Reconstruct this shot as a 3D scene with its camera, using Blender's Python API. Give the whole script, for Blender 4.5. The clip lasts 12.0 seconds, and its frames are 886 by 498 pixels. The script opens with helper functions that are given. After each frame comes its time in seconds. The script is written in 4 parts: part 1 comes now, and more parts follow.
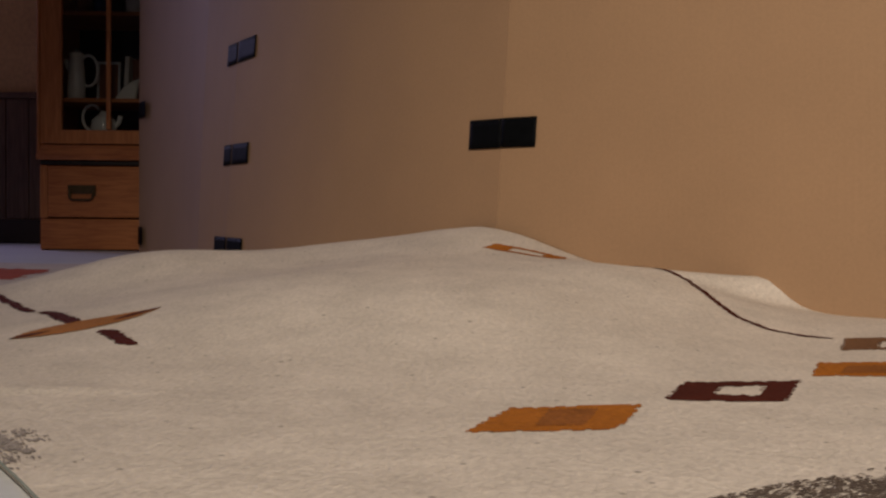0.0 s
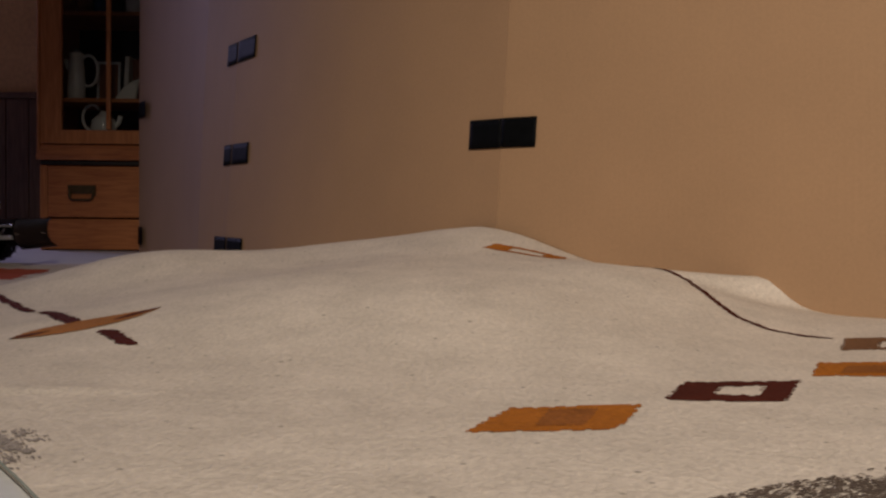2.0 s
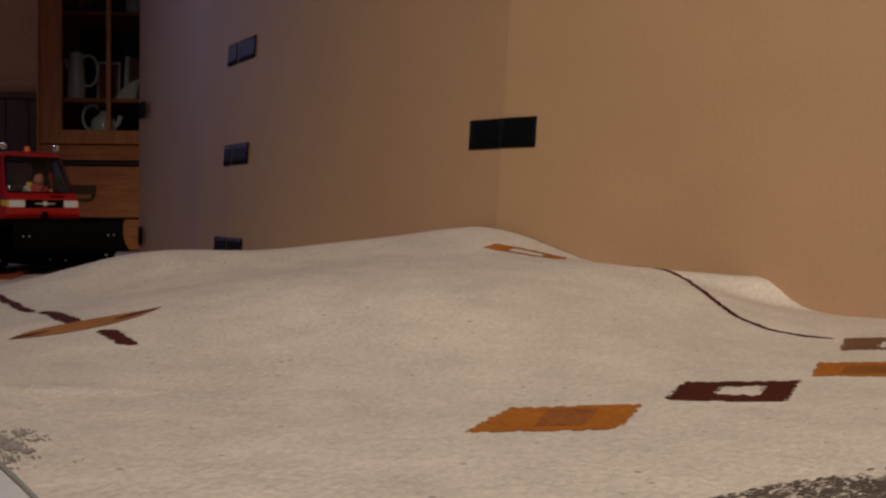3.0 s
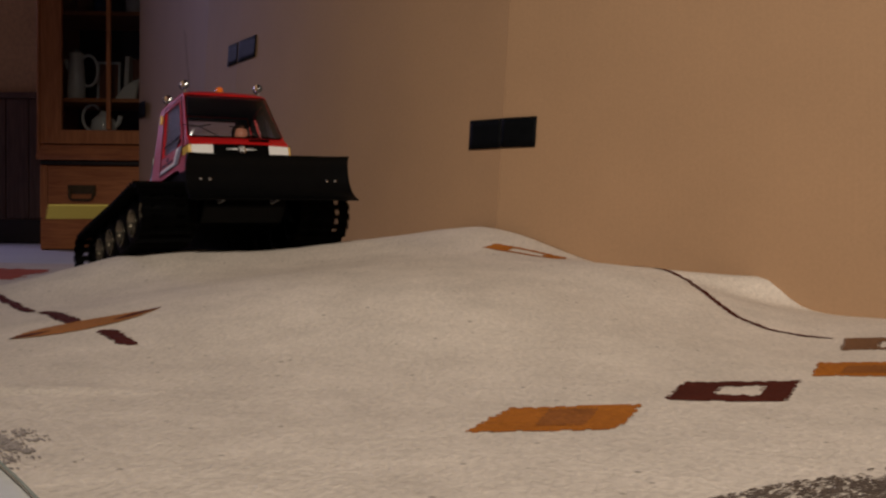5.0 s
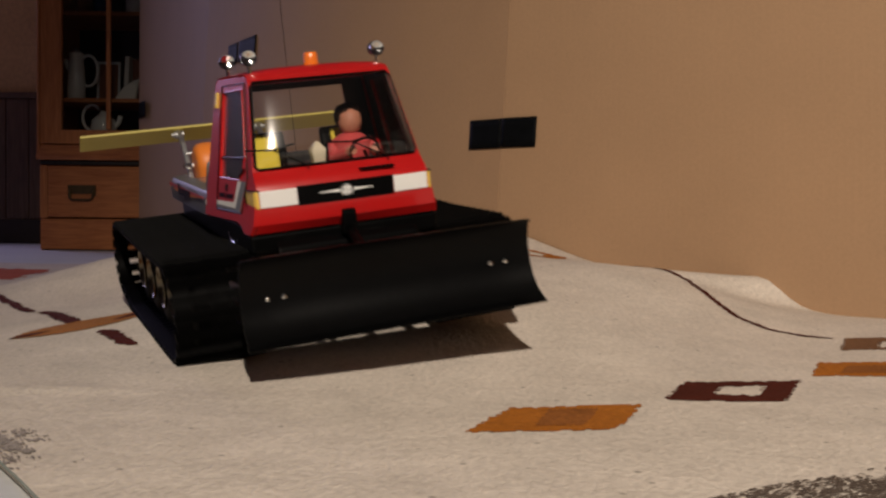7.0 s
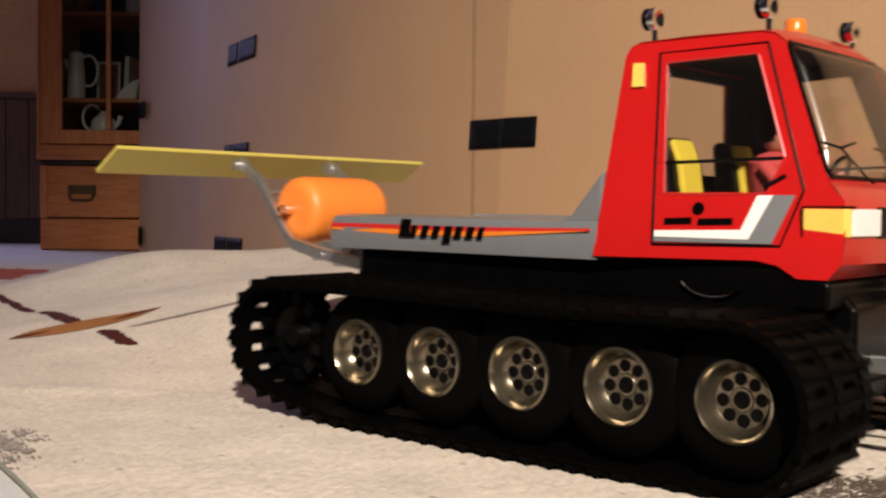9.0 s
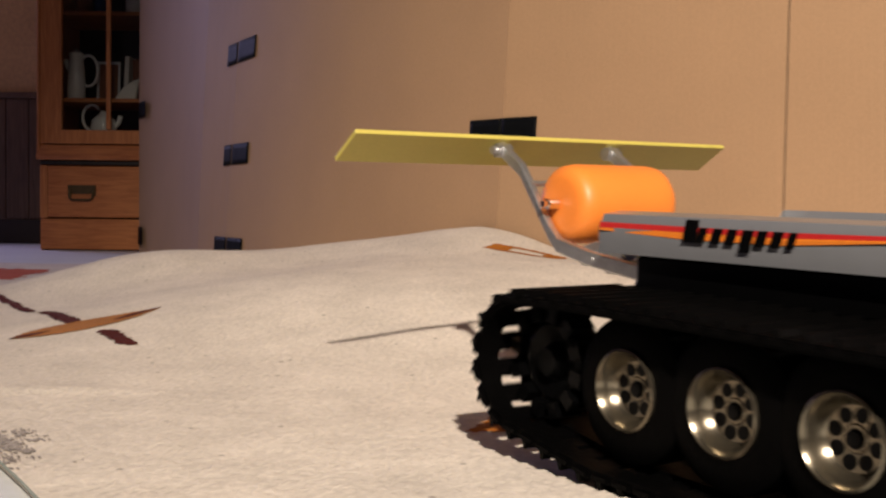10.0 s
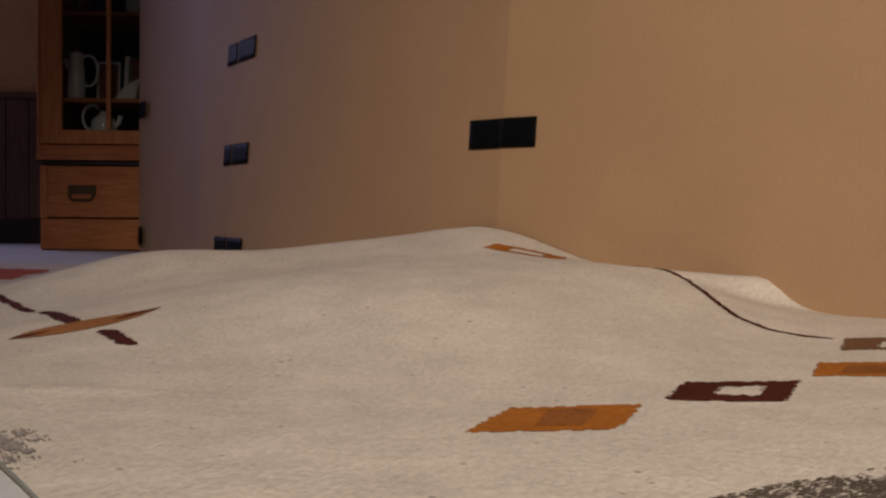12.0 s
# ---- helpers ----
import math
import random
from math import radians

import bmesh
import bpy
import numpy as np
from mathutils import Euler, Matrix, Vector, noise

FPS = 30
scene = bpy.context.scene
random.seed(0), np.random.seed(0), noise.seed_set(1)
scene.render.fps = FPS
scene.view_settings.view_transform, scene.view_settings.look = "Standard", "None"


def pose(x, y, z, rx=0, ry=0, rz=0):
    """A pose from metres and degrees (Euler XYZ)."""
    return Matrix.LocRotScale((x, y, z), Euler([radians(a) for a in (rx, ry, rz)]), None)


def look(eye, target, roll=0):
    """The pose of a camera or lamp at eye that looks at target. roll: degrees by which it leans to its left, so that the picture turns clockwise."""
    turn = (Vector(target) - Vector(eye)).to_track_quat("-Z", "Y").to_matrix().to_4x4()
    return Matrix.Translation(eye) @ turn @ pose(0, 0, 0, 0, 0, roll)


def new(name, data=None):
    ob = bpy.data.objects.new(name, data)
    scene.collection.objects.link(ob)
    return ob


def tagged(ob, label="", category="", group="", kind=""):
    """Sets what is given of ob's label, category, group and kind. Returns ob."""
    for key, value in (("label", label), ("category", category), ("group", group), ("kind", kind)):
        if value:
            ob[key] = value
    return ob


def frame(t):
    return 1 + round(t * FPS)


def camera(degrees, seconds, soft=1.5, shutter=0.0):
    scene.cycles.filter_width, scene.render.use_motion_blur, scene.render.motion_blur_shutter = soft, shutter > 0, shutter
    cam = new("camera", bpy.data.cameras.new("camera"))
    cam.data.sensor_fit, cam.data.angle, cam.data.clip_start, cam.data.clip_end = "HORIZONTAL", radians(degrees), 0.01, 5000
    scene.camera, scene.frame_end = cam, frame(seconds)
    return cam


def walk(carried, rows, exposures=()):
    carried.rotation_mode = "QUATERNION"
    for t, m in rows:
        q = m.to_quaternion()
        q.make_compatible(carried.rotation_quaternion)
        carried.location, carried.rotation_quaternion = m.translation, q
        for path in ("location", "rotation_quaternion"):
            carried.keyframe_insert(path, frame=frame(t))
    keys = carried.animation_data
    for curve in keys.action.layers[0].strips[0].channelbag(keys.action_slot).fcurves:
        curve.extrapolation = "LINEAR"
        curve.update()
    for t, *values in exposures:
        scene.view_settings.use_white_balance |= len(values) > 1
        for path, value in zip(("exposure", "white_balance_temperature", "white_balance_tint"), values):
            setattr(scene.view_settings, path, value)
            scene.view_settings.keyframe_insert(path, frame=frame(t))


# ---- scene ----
cam = camera(42.49, 12.0, soft=2.4, shutter=0.4)
EYE = Vector((0, 0, 0.154))
VIEW = look(EYE, (0, 1, 0.154 - 0.033), 0.69)
walk(cam, [(0, VIEW), (12.0, VIEW)], ((0.0, 0.0), (5.5, 0.0), (6.5, 0.08), (7.2, 0.25), (8.2, 0.74), (8.8, 0.90), (9.0, 0.96), (9.5, 0.94), (10.5, 0.74), (11.0, 0.40), (11.5, 0.14), (12.0, 0.06)))

# ---- light ----
world = bpy.data.worlds.new("world")
scene.world = world
world.use_nodes = True
world.node_tree.nodes["Background"].inputs[0].default_value = (0.5, 0.6, 0.8, 1)
world.node_tree.nodes["Background"].inputs[1].default_value = 0.01


def lamp(name, kind, m, energy, colour, size=0.1, size_y=None):
    data = bpy.data.lights.new(name, kind)
    data.energy, data.color = energy, colour
    if kind == "AREA":
        data.shape, data.size, data.size_y = "RECTANGLE", size, size_y or size
    else:
        data.shadow_soft_size = size
    ob = new(name, data)
    ob.matrix_world = m
    return ob


shaded = lamp("standard_lamp_light", "SPOT", look((0.28, -2.25, 2.0), (0.43, 1.50, 0.0)), 510, (1.0, 0.865, 0.735), 0.042)
shaded.data.spot_size, shaded.data.spot_blend = radians(47), 1.0
# dusk through the window beside the cabinet
lamp("window_light", "AREA", look((-2.60, 4.715, 1.40), (-2.60, 3.0, 1.40)), 15.0, (0.60, 0.55, 1.0), 1.14, 1.34)


# ---- materials ----
def material(name, colour, rough=0.6, metal=0.0, vary=0.12, scale=40.0, bump=0.1, fine=400.0, coat=0.0, dist=0.001, shine=0.5):
    """Principled surface with colour changes at two scales and fine relief."""
    m = bpy.data.materials.new(name)
    m.use_nodes = True
    nt = m.node_tree
    p = nt.nodes["Principled BSDF"]
    co = nt.nodes.new("ShaderNodeTexCoord")
    n1, n2 = nt.nodes.new("ShaderNodeTexNoise"), nt.nodes.new("ShaderNodeTexNoise")
    n1.inputs["Scale"].default_value, n2.inputs["Scale"].default_value = scale, fine
    n1.inputs["Detail"].default_value, n2.inputs["Detail"].default_value = 4, 3
    add = nt.nodes.new("ShaderNodeMath")
    add.operation = "ADD"
    ramp = nt.nodes.new("ShaderNodeMapRange")
    ramp.inputs[1].default_value, ramp.inputs[2].default_value = 0.6, 1.4
    ramp.inputs[3].default_value, ramp.inputs[4].default_value = 1 - vary, 1 + vary
    mix = nt.nodes.new("ShaderNodeVectorMath")
    mix.operation = "SCALE"
    mix.inputs[0].default_value = colour
    bp = nt.nodes.new("ShaderNodeBump")
    bp.inputs["Strength"].default_value, bp.inputs["Distance"].default_value = bump, dist
    for n in (n1, n2):
        nt.links.new(co.outputs["Object"], n.inputs["Vector"])
    nt.links.new(n1.outputs["Fac"], add.inputs[0])
    nt.links.new(n2.outputs["Fac"], add.inputs[1])
    nt.links.new(add.outputs[0], ramp.inputs[0])
    nt.links.new(ramp.outputs[0], mix.inputs["Scale"])
    nt.links.new(mix.outputs[0], p.inputs["Base Color"])
    nt.links.new(n2.outputs["Fac"], bp.inputs["Height"])
    nt.links.new(bp.outputs[0], p.inputs["Normal"])
    p.inputs["Roughness"].default_value, p.inputs["Metallic"].default_value = rough, metal
    p.inputs["Coat Weight"].default_value = coat
    p.inputs["Specular IOR Level"].default_value = shine
    p.inputs["Coat Roughness"].default_value = 0.08
    return m


def glass(name, colour, rough=0.02, amount=0.85, ior=1.5):
    m = bpy.data.materials.new(name)
    m.use_nodes = True
    nt = m.node_tree
    out = nt.nodes["Material Output"]
    nt.nodes.remove(nt.nodes["Principled BSDF"])
    tr, gl, mx = nt.nodes.new("ShaderNodeBsdfTransparent"), nt.nodes.new("ShaderNodeBsdfGlossy"), nt.nodes.new("ShaderNodeMixShader")
    fr = nt.nodes.new("ShaderNodeFresnel")
    fr.inputs[0].default_value = ior
    tr.inputs[0].default_value = (*[c * amount for c in colour], 1)
    gl.inputs["Roughness"].default_value = rough
    nt.links.new(fr.outputs[0], mx.inputs[0])
    nt.links.new(tr.outputs[0], mx.inputs[1])
    nt.links.new(gl.outputs[0], mx.inputs[2])
    nt.links.new(mx.outputs[0], out.inputs[0])
    return m


def wool(name, colour, vary=0.16):
    """Woven wool: fine ribs both ways, flecks and soft stains."""
    m = material(name, colour, 0.95, 0, vary, 14, 0.3, 260, dist=0.002, shine=0.12)
    nt = m.node_tree
    p = nt.nodes["Principled BSDF"]
    co = next(n for n in nt.nodes if n.type == "TEX_COORD")
    old = next(n for n in nt.nodes if n.type == "BUMP")
    mapn = nt.nodes.new("ShaderNodeMapping")
    mapn.inputs["Rotation"].default_value[2] = radians(34)
    nt.links.new(co.outputs["Object"], mapn.inputs["Vector"])
    heights = []
    for direction, s in (("X", 62.0), ("Y", 110.0)):
        w = nt.nodes.new("ShaderNodeTexWave")
        w.bands_direction = direction
        w.inputs["Scale"].default_value, w.inputs["Distortion"].default_value = s, 1.6
        w.inputs["Detail"].default_value, w.inputs["Detail Scale"].default_value = 2, 2.5
        nt.links.new(mapn.outputs[0], w.inputs["Vector"])
        heights.append(w)
    mul = nt.nodes.new("ShaderNodeMath")
    mul.operation = "MULTIPLY"
    nt.links.new(heights[0].outputs["Fac"], mul.inputs[0])
    nt.links.new(heights[1].outputs["Fac"], mul.inputs[1])
    b2 = nt.nodes.new("ShaderNodeBump")
    b2.inputs["Strength"].default_value, b2.inputs["Distance"].default_value = 0.09, 0.0014
    nt.links.new(mul.outputs[0], b2.inputs["Height"])
    nt.links.new(old.outputs[0], b2.inputs["Normal"])
    nt.links.new(b2.outputs[0], p.inputs["Normal"])
    # thicker and thinner yarn
    slub = nt.nodes.new("ShaderNodeTexNoise")
    slub.inputs["Scale"].default_value, slub.inputs["Detail"].default_value = 125, 3
    stretch = nt.nodes.new("ShaderNodeMapping")
    stretch.inputs["Scale"].default_value = (1.5, 0.75, 1)
    nt.links.new(co.outputs["Object"], stretch.inputs["Vector"])
    nt.links.new(stretch.outputs[0], slub.inputs["Vector"])
    b3 = nt.nodes.new("ShaderNodeBump")
    b3.inputs["Strength"].default_value, b3.inputs["Distance"].default_value = 0.55, 0.003
    nt.links.new(slub.outputs["Fac"], b3.inputs["Height"])
    nt.links.new(b2.outputs[0], b3.inputs["Normal"])
    nt.links.new(b3.outputs[0], p.inputs["Normal"])
    tone = nt.nodes.new("ShaderNodeMapRange")
    tone.inputs[1].default_value, tone.inputs[2].default_value = 0.3, 0.7
    tone.inputs[3].default_value, tone.inputs[4].default_value = 0.92, 1.06
    nt.links.new(slub.outputs["Fac"], tone.inputs[0])
    tint = nt.nodes.new("ShaderNodeVectorMath")
    tint.operation = "SCALE"
    nt.links.new(p.inputs["Base Color"].links[0].from_socket, tint.inputs[0])
    nt.links.new(tone.outputs[0], tint.inputs["Scale"])
    nt.links.new(tint.outputs[0], p.inputs["Base Color"])
    # dark flecks spun into the yarn
    v = nt.nodes.new("ShaderNodeTexVoronoi")
    v.inputs["Scale"].default_value = 34
    nt.links.new(mapn.outputs[0], v.inputs["Vector"])
    cut = nt.nodes.new("ShaderNodeMapRange")
    cut.inputs[1].default_value, cut.inputs[2].default_value = 0.04, 0.10
    cut.inputs[3].default_value, cut.inputs[4].default_value = 0.50, 1.0
    nt.links.new(v.outputs["Distance"], cut.inputs[0])
    fl = nt.nodes.new("ShaderNodeVectorMath")
    fl.operation = "SCALE"
    src = p.inputs["Base Color"].links[0].from_socket
    nt.links.new(src, fl.inputs[0])
    nt.links.new(cut.outputs[0], fl.inputs["Scale"])
    nt.links.new(fl.outputs[0], p.inputs["Base Color"])
    return m


def grained(name, colour, dark, axis="Z", rough=0.5, scale=9.0):
    """Wood with long grain along one axis."""
    m = bpy.data.materials.new(name)
    m.use_nodes = True
    nt = m.node_tree
    p = nt.nodes["Principled BSDF"]
    co, mp = nt.nodes.new("ShaderNodeTexCoord"), nt.nodes.new("ShaderNodeMapping")
    s = {"X": (1, 14, 14), "Y": (14, 1, 14), "Z": (14, 14, 1)}[axis]
    mp.inputs["Scale"].default_value = s
    n = nt.nodes.new("ShaderNodeTexNoise")
    n.inputs["Scale"].default_value, n.inputs["Detail"].default_value, n.inputs["Distortion"].default_value = scale, 6, 0.8
    n2 = nt.nodes.new("ShaderNodeTexNoise")
    n2.inputs["Scale"].default_value = 5
    r = nt.nodes.new("ShaderNodeValToRGB")
    r.color_ramp.elements[0].color, r.color_ramp.elements[1].color = (*dark, 1), (*colour, 1)
    r.color_ramp.elements[0].position, r.color_ramp.elements[1].position = 0.3, 0.65
    mm = nt.nodes.new("ShaderNodeMath")
    mm.operation = "MULTIPLY_ADD"
    mm.inputs[1].default_value, mm.inputs[2].default_value = 0.35, -0.17
    ad = nt.nodes.new("ShaderNodeMath")
    b = nt.nodes.new("ShaderNodeBump")
    b.inputs["Strength"].default_value, b.inputs["Distance"].default_value = 0.15, 0.001
    nt.links.new(co.outputs["Object"], mp.inputs[0])
    nt.links.new(mp.outputs[0], n.inputs["Vector"])
    nt.links.new(co.outputs["Object"], n2.inputs["Vector"])
    nt.links.new(n2.outputs["Fac"], mm.inputs[0])
    nt.links.new(mm.outputs[0], ad.inputs[0])
    nt.links.new(n.outputs["Fac"], ad.inputs[1])
    nt.links.new(ad.outputs[0], r.inputs[0])
    nt.links.new(r.outputs[0], p.inputs["Base Color"])
    nt.links.new(n.outputs["Fac"], b.inputs["Height"])
    nt.links.new(b.outputs[0], p.inputs["Normal"])
    p.inputs["Roughness"].default_value = rough
    return m


def cardboard(name, colour):
    """Brown kraft board: faint upright flutes, fibres and soft blotches."""
    m = material(name, colour, 0.75, 0, 0.07, 6, 0.12, 220)
    nt = m.node_tree
    p = nt.nodes["Principled BSDF"]
    co = next(n for n in nt.nodes if n.type == "TEX_COORD")
    old = next(n for n in nt.nodes if n.type == "BUMP")
    w = nt.nodes.new("ShaderNodeTexWave")
    w.bands_direction = "X"
    w.inputs["Scale"].default_value, w.inputs["Distortion"].default_value = 38, 0.6
    b = nt.nodes.new("ShaderNodeBump")
    b.inputs["Strength"].default_value, b.inputs["Distance"].default_value = 0.10, 0.0008
    nt.links.new(co.outputs["Object"], w.inputs["Vector"])
    nt.links.new(w.outputs["Fac"], b.inputs["Height"])
    nt.links.new(old.outputs[0], b.inputs["Normal"])
    nt.links.new(b.outputs[0], p.inputs["Normal"])
    return m


WOOL = wool("undyed_wool", (0.68, 0.61, 0.525))
WOOL_ORANGE = wool("orange_wool", (0.40, 0.135, 0.018), 0.25)
WOOL_RED = wool("dark_red_wool", (0.075, 0.014, 0.008), 0.25)
WOOL_BROWN = wool("brown_wool", (0.20, 0.10, 0.05), 0.3)
WOOL_RUST = wool("rust_wool", (0.28, 0.10, 0.024), 0.35)
WOOL_LEAF = wool("leaf_wool", (0.36, 0.15, 0.045), 0.3)
WOOL_DARK = wool("dark_border_wool", (0.13, 0.10, 0.08), 0.4)
WOOL_SMUDGE = wool("grey_border_wool", (0.36, 0.32, 0.29), 0.35)
WOOL_CORAL = wool("coral_wool", (0.45, 0.10, 0.05), 0.2)
BOARD = cardboard("kraft_board", (0.395, 0.242, 0.134))
TAPE = material("black_tape", (0.0045, 0.005, 0.0058), 0.55, 0, 0.3, 60, 0.35, 90, dist=0.002, shine=0.04)
TILE = material("pale_floor", (0.60, 0.61, 0.60), 0.6, 0, 0.08, 5, 0.05, 80, shine=0.25)
HEM = material("hem", (0.24, 0.27, 0.24), 0.9)
WAINSCOT = grained("stained_panelling", (0.15, 0.085, 0.05), (0.08, 0.045, 0.026), "Z")
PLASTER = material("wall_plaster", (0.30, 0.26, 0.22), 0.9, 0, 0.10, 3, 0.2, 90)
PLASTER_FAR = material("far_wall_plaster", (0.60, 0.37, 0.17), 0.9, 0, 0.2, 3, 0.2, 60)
CEILING = material("ceiling_white", (0.50, 0.48, 0.46), 0.9, 0, 0.04, 3)
BASE = material("dark_baseboard", (0.03, 0.02, 0.016), 0.6)
PINE = grained("pine_upright", (0.54, 0.205, 0.060), (0.36, 0.115, 0.028), "Z")
PINE_H = grained("pine_level", (0.52, 0.185, 0.052), (0.33, 0.098, 0.024), "X")
# near-black pine: the cabinet's inner shade is put into the colour
PINE_SHADE = grained("pine_in_shade", (0.022, 0.012, 0.007), (0.010, 0.006, 0.004), "X")
BRASS = material("aged_brass", (0.10, 0.07, 0.035), 0.45, 0.8, 0.3, 60)
PORCELAIN = material("white_porcelain", (0.84, 0.85, 0.82), 0.12, 0, 0.03, 10, 0.02)
BLUEWARE = material("blue_glaze", (0.05, 0.08, 0.18), 0.15, 0, 0.3, 30, 0.02)
PAPER = material("white_paper", (0.72, 0.70, 0.64), 0.8)
BOOK = material("brown_cloth_cover", (0.22, 0.09, 0.05), 0.8)
GLASS = glass("clear_glass", (0.97, 0.98, 0.97), 0.02, 0.97)
SMOKE = glass("clear_acrylic", (0.98, 0.97, 0.95), 0.17, 0.94, 1.75)
RED = material("red_paint", (0.44, 0.008, 0.008), 0.28, 0, 0.05, 12, 0.02, 60, coat=0.6)
GREY = material("grey_paint", (0.155, 0.16, 0.17), 0.3, 0, 0.06, 12, 0.02, 60, coat=0.4)
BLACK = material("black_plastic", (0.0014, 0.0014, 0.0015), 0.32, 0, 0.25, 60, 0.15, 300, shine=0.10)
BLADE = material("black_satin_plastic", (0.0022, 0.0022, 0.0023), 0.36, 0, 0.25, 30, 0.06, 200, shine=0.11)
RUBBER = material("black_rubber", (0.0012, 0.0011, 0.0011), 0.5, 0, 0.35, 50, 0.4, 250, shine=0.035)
STEEL = material("dull_aluminium", (0.55, 0.55, 0.55), 0.38, 0.9, 0.15, 60, 0.15, 300)
CHROME = material("chrome", (0.85, 0.85, 0.83), 0.1, 1.0, 0.04, 60, 0.02)
RIM = material("rim_metal", (0.215, 0.185, 0.135), 0.22, 0.9, 0.12, 80, 0.08)
YELLOW = material("yellow_sheet", (0.56, 0.47, 0.10), 0.5, 0, 0.08, 20, 0.05)
ORANGE = material("orange_plastic", (0.85, 0.24, 0.035), 0.45, 0, 0.06, 20, 0.04)
STRIPE_RED = material("red_stripe", (0.55, 0.02, 0.02), 0.4)
STRIPE_ORANGE = material("orange_stripe", (0.80, 0.22, 0.02), 0.4)
WHITE = material("white_decal", (0.78, 0.77, 0.74), 0.35, 0, 0.04)
AMBER = material("amber_lens", (0.75, 0.50, 0.10), 0.25, 0, 0.08)
BEACON = material("beacon_lens", (0.80, 0.18, 0.02), 0.2)
SEAT_YELLOW = material("yellow_cloth", (0.70, 0.55, 0.05), 0.8)
CREAM = material("cream_plastic", (0.62, 0.55, 0.40), 0.5)
DASH = material("grey_dash", (0.22, 0.25, 0.27), 0.5)
LINING = material("dark_lining", (0.012, 0.012, 0.013), 0.7)
SKIN = material("doll_skin", (0.46, 0.19, 0.12), 0.6)
HAIR = material("doll_hair", (0.016, 0.008, 0.006), 0.8, shine=0.06)
SHIRT = material("doll_shirt", (0.55, 0.07, 0.07), 0.8)


# ---- mesh helpers ----
def part(name, bm, mat, parent=None, label="", smooth=0.0, bevel=0.0, m=None):
    """One mesh object out of a bmesh; smooth: the angle in degrees below which edges look round."""
    me = bpy.data.meshes.new(name)
    bmesh.ops.recalc_face_normals(bm, faces=bm.faces[:])
    if smooth:
        lim = radians(smooth)
        for f in bm.faces:
            f.smooth = True
        for e in bm.edges:
            if len(e.link_faces) == 2 and e.calc_face_angle(0) > lim:
                e.smooth = False
    bm.to_mesh(me)
    bm.free()
    for k in (mat if isinstance(mat, (list, tuple)) else [mat]):
        me.materials.append(k)
    ob = new(name, me)
    if m is not None:
        ob.matrix_world = m
    if parent:
        ob.parent = parent
    if label:
        tagged(ob, label)
    if bevel:
        b = ob.modifiers.new("bevel", "BEVEL")
        b.width, b.segments, b.limit_method, b.angle_limit = bevel, 2, "ANGLE", radians(40)
    return ob


def box(bm, x0, x1, y0, y1, z0, z1, mi=0):
    v = [bm.verts.new((x, y, z)) for x in (x0, x1) for y in (y0, y1) for z in (z0, z1)]
    for f in ((0, 1, 3, 2), (4, 6, 7, 5), (0, 4, 5, 1), (2, 3, 7, 6), (0, 2, 6, 4), (1, 5, 7, 3)):
        bm.faces.new([v[i] for i in f]).material_index = mi
    return v


def new_box(*a):
    bm = bmesh.new()
    box(bm, *a)
    return bm


def loft(bm, rings, close=True, cap=True, mi=0):
    """Quads between rings of points."""
    rows = [[bm.verts.new(p) for p in r] for r in rings]
    n = len(rows[0])
    for a, b in zip(rows, rows[1:]):
        for i in range(n if close else n - 1):
            j = (i + 1) % n
            bm.faces.new((a[i], a[j], b[j], b[i])).material_index = mi
    if cap and close:
        bm.faces.new(rows[0][::-1]).material_index = mi
        bm.faces.new(rows[-1]).material_index = mi
    return rows


def ring(c, axis, r, n=16):
    axis = Vector(axis).normalized()
    a = axis.orthogonal().normalized()
    b = axis.cross(a)
    return [Vector(c) + a * (r * math.cos(2 * math.pi * i / n)) + b * (r * math.sin(2 * math.pi * i / n)) for i in range(n)]


def turned(bm, c, axis, profile, n=24, mi=0):
    """A body of revolution: profile of (radius, distance along the axis)."""
    axis = Vector(axis).normalized()
    loft(bm, [ring(Vector(c) + axis * h, axis, max(r, 1e-5), n) for r, h in profile], mi=mi)


def rod(bm, pts, r, n=10, mi=0):
    """A round bar through points."""
    pts = [Vector(p) for p in pts]
    rings = []
    ref = None
    for i, p in enumerate(pts):
        d = (pts[min(i + 1, len(pts) - 1)] - pts[max(i - 1, 0)]).normalized()
        a = d.orthogonal().normalized() if ref is None else (ref - d * ref.dot(d)).normalized()
        ref = a
        b = d.cross(a)
        rings.append([p + a * (r * math.cos(2 * math.pi * k / n)) + b * (r * math.sin(2 * math.pi * k / n)) for k in range(n)])
    loft(bm, rings, mi=mi)


def prism(bm, poly, y0, y1, mi=0):
    """An (x, z) outline pushed from y0 to y1."""
    loft(bm, [[(x, y, z) for x, z in poly] for y in (y0, y1)], mi=mi)


def slab(bm, pts, thick, normal, mi=0):
    """A flat outline in space with thickness along normal."""
    nrm = Vector(normal).normalized() * thick
    loft(bm, [[Vector(p) for p in pts], [Vector(p) + nrm for p in pts]], mi=mi)


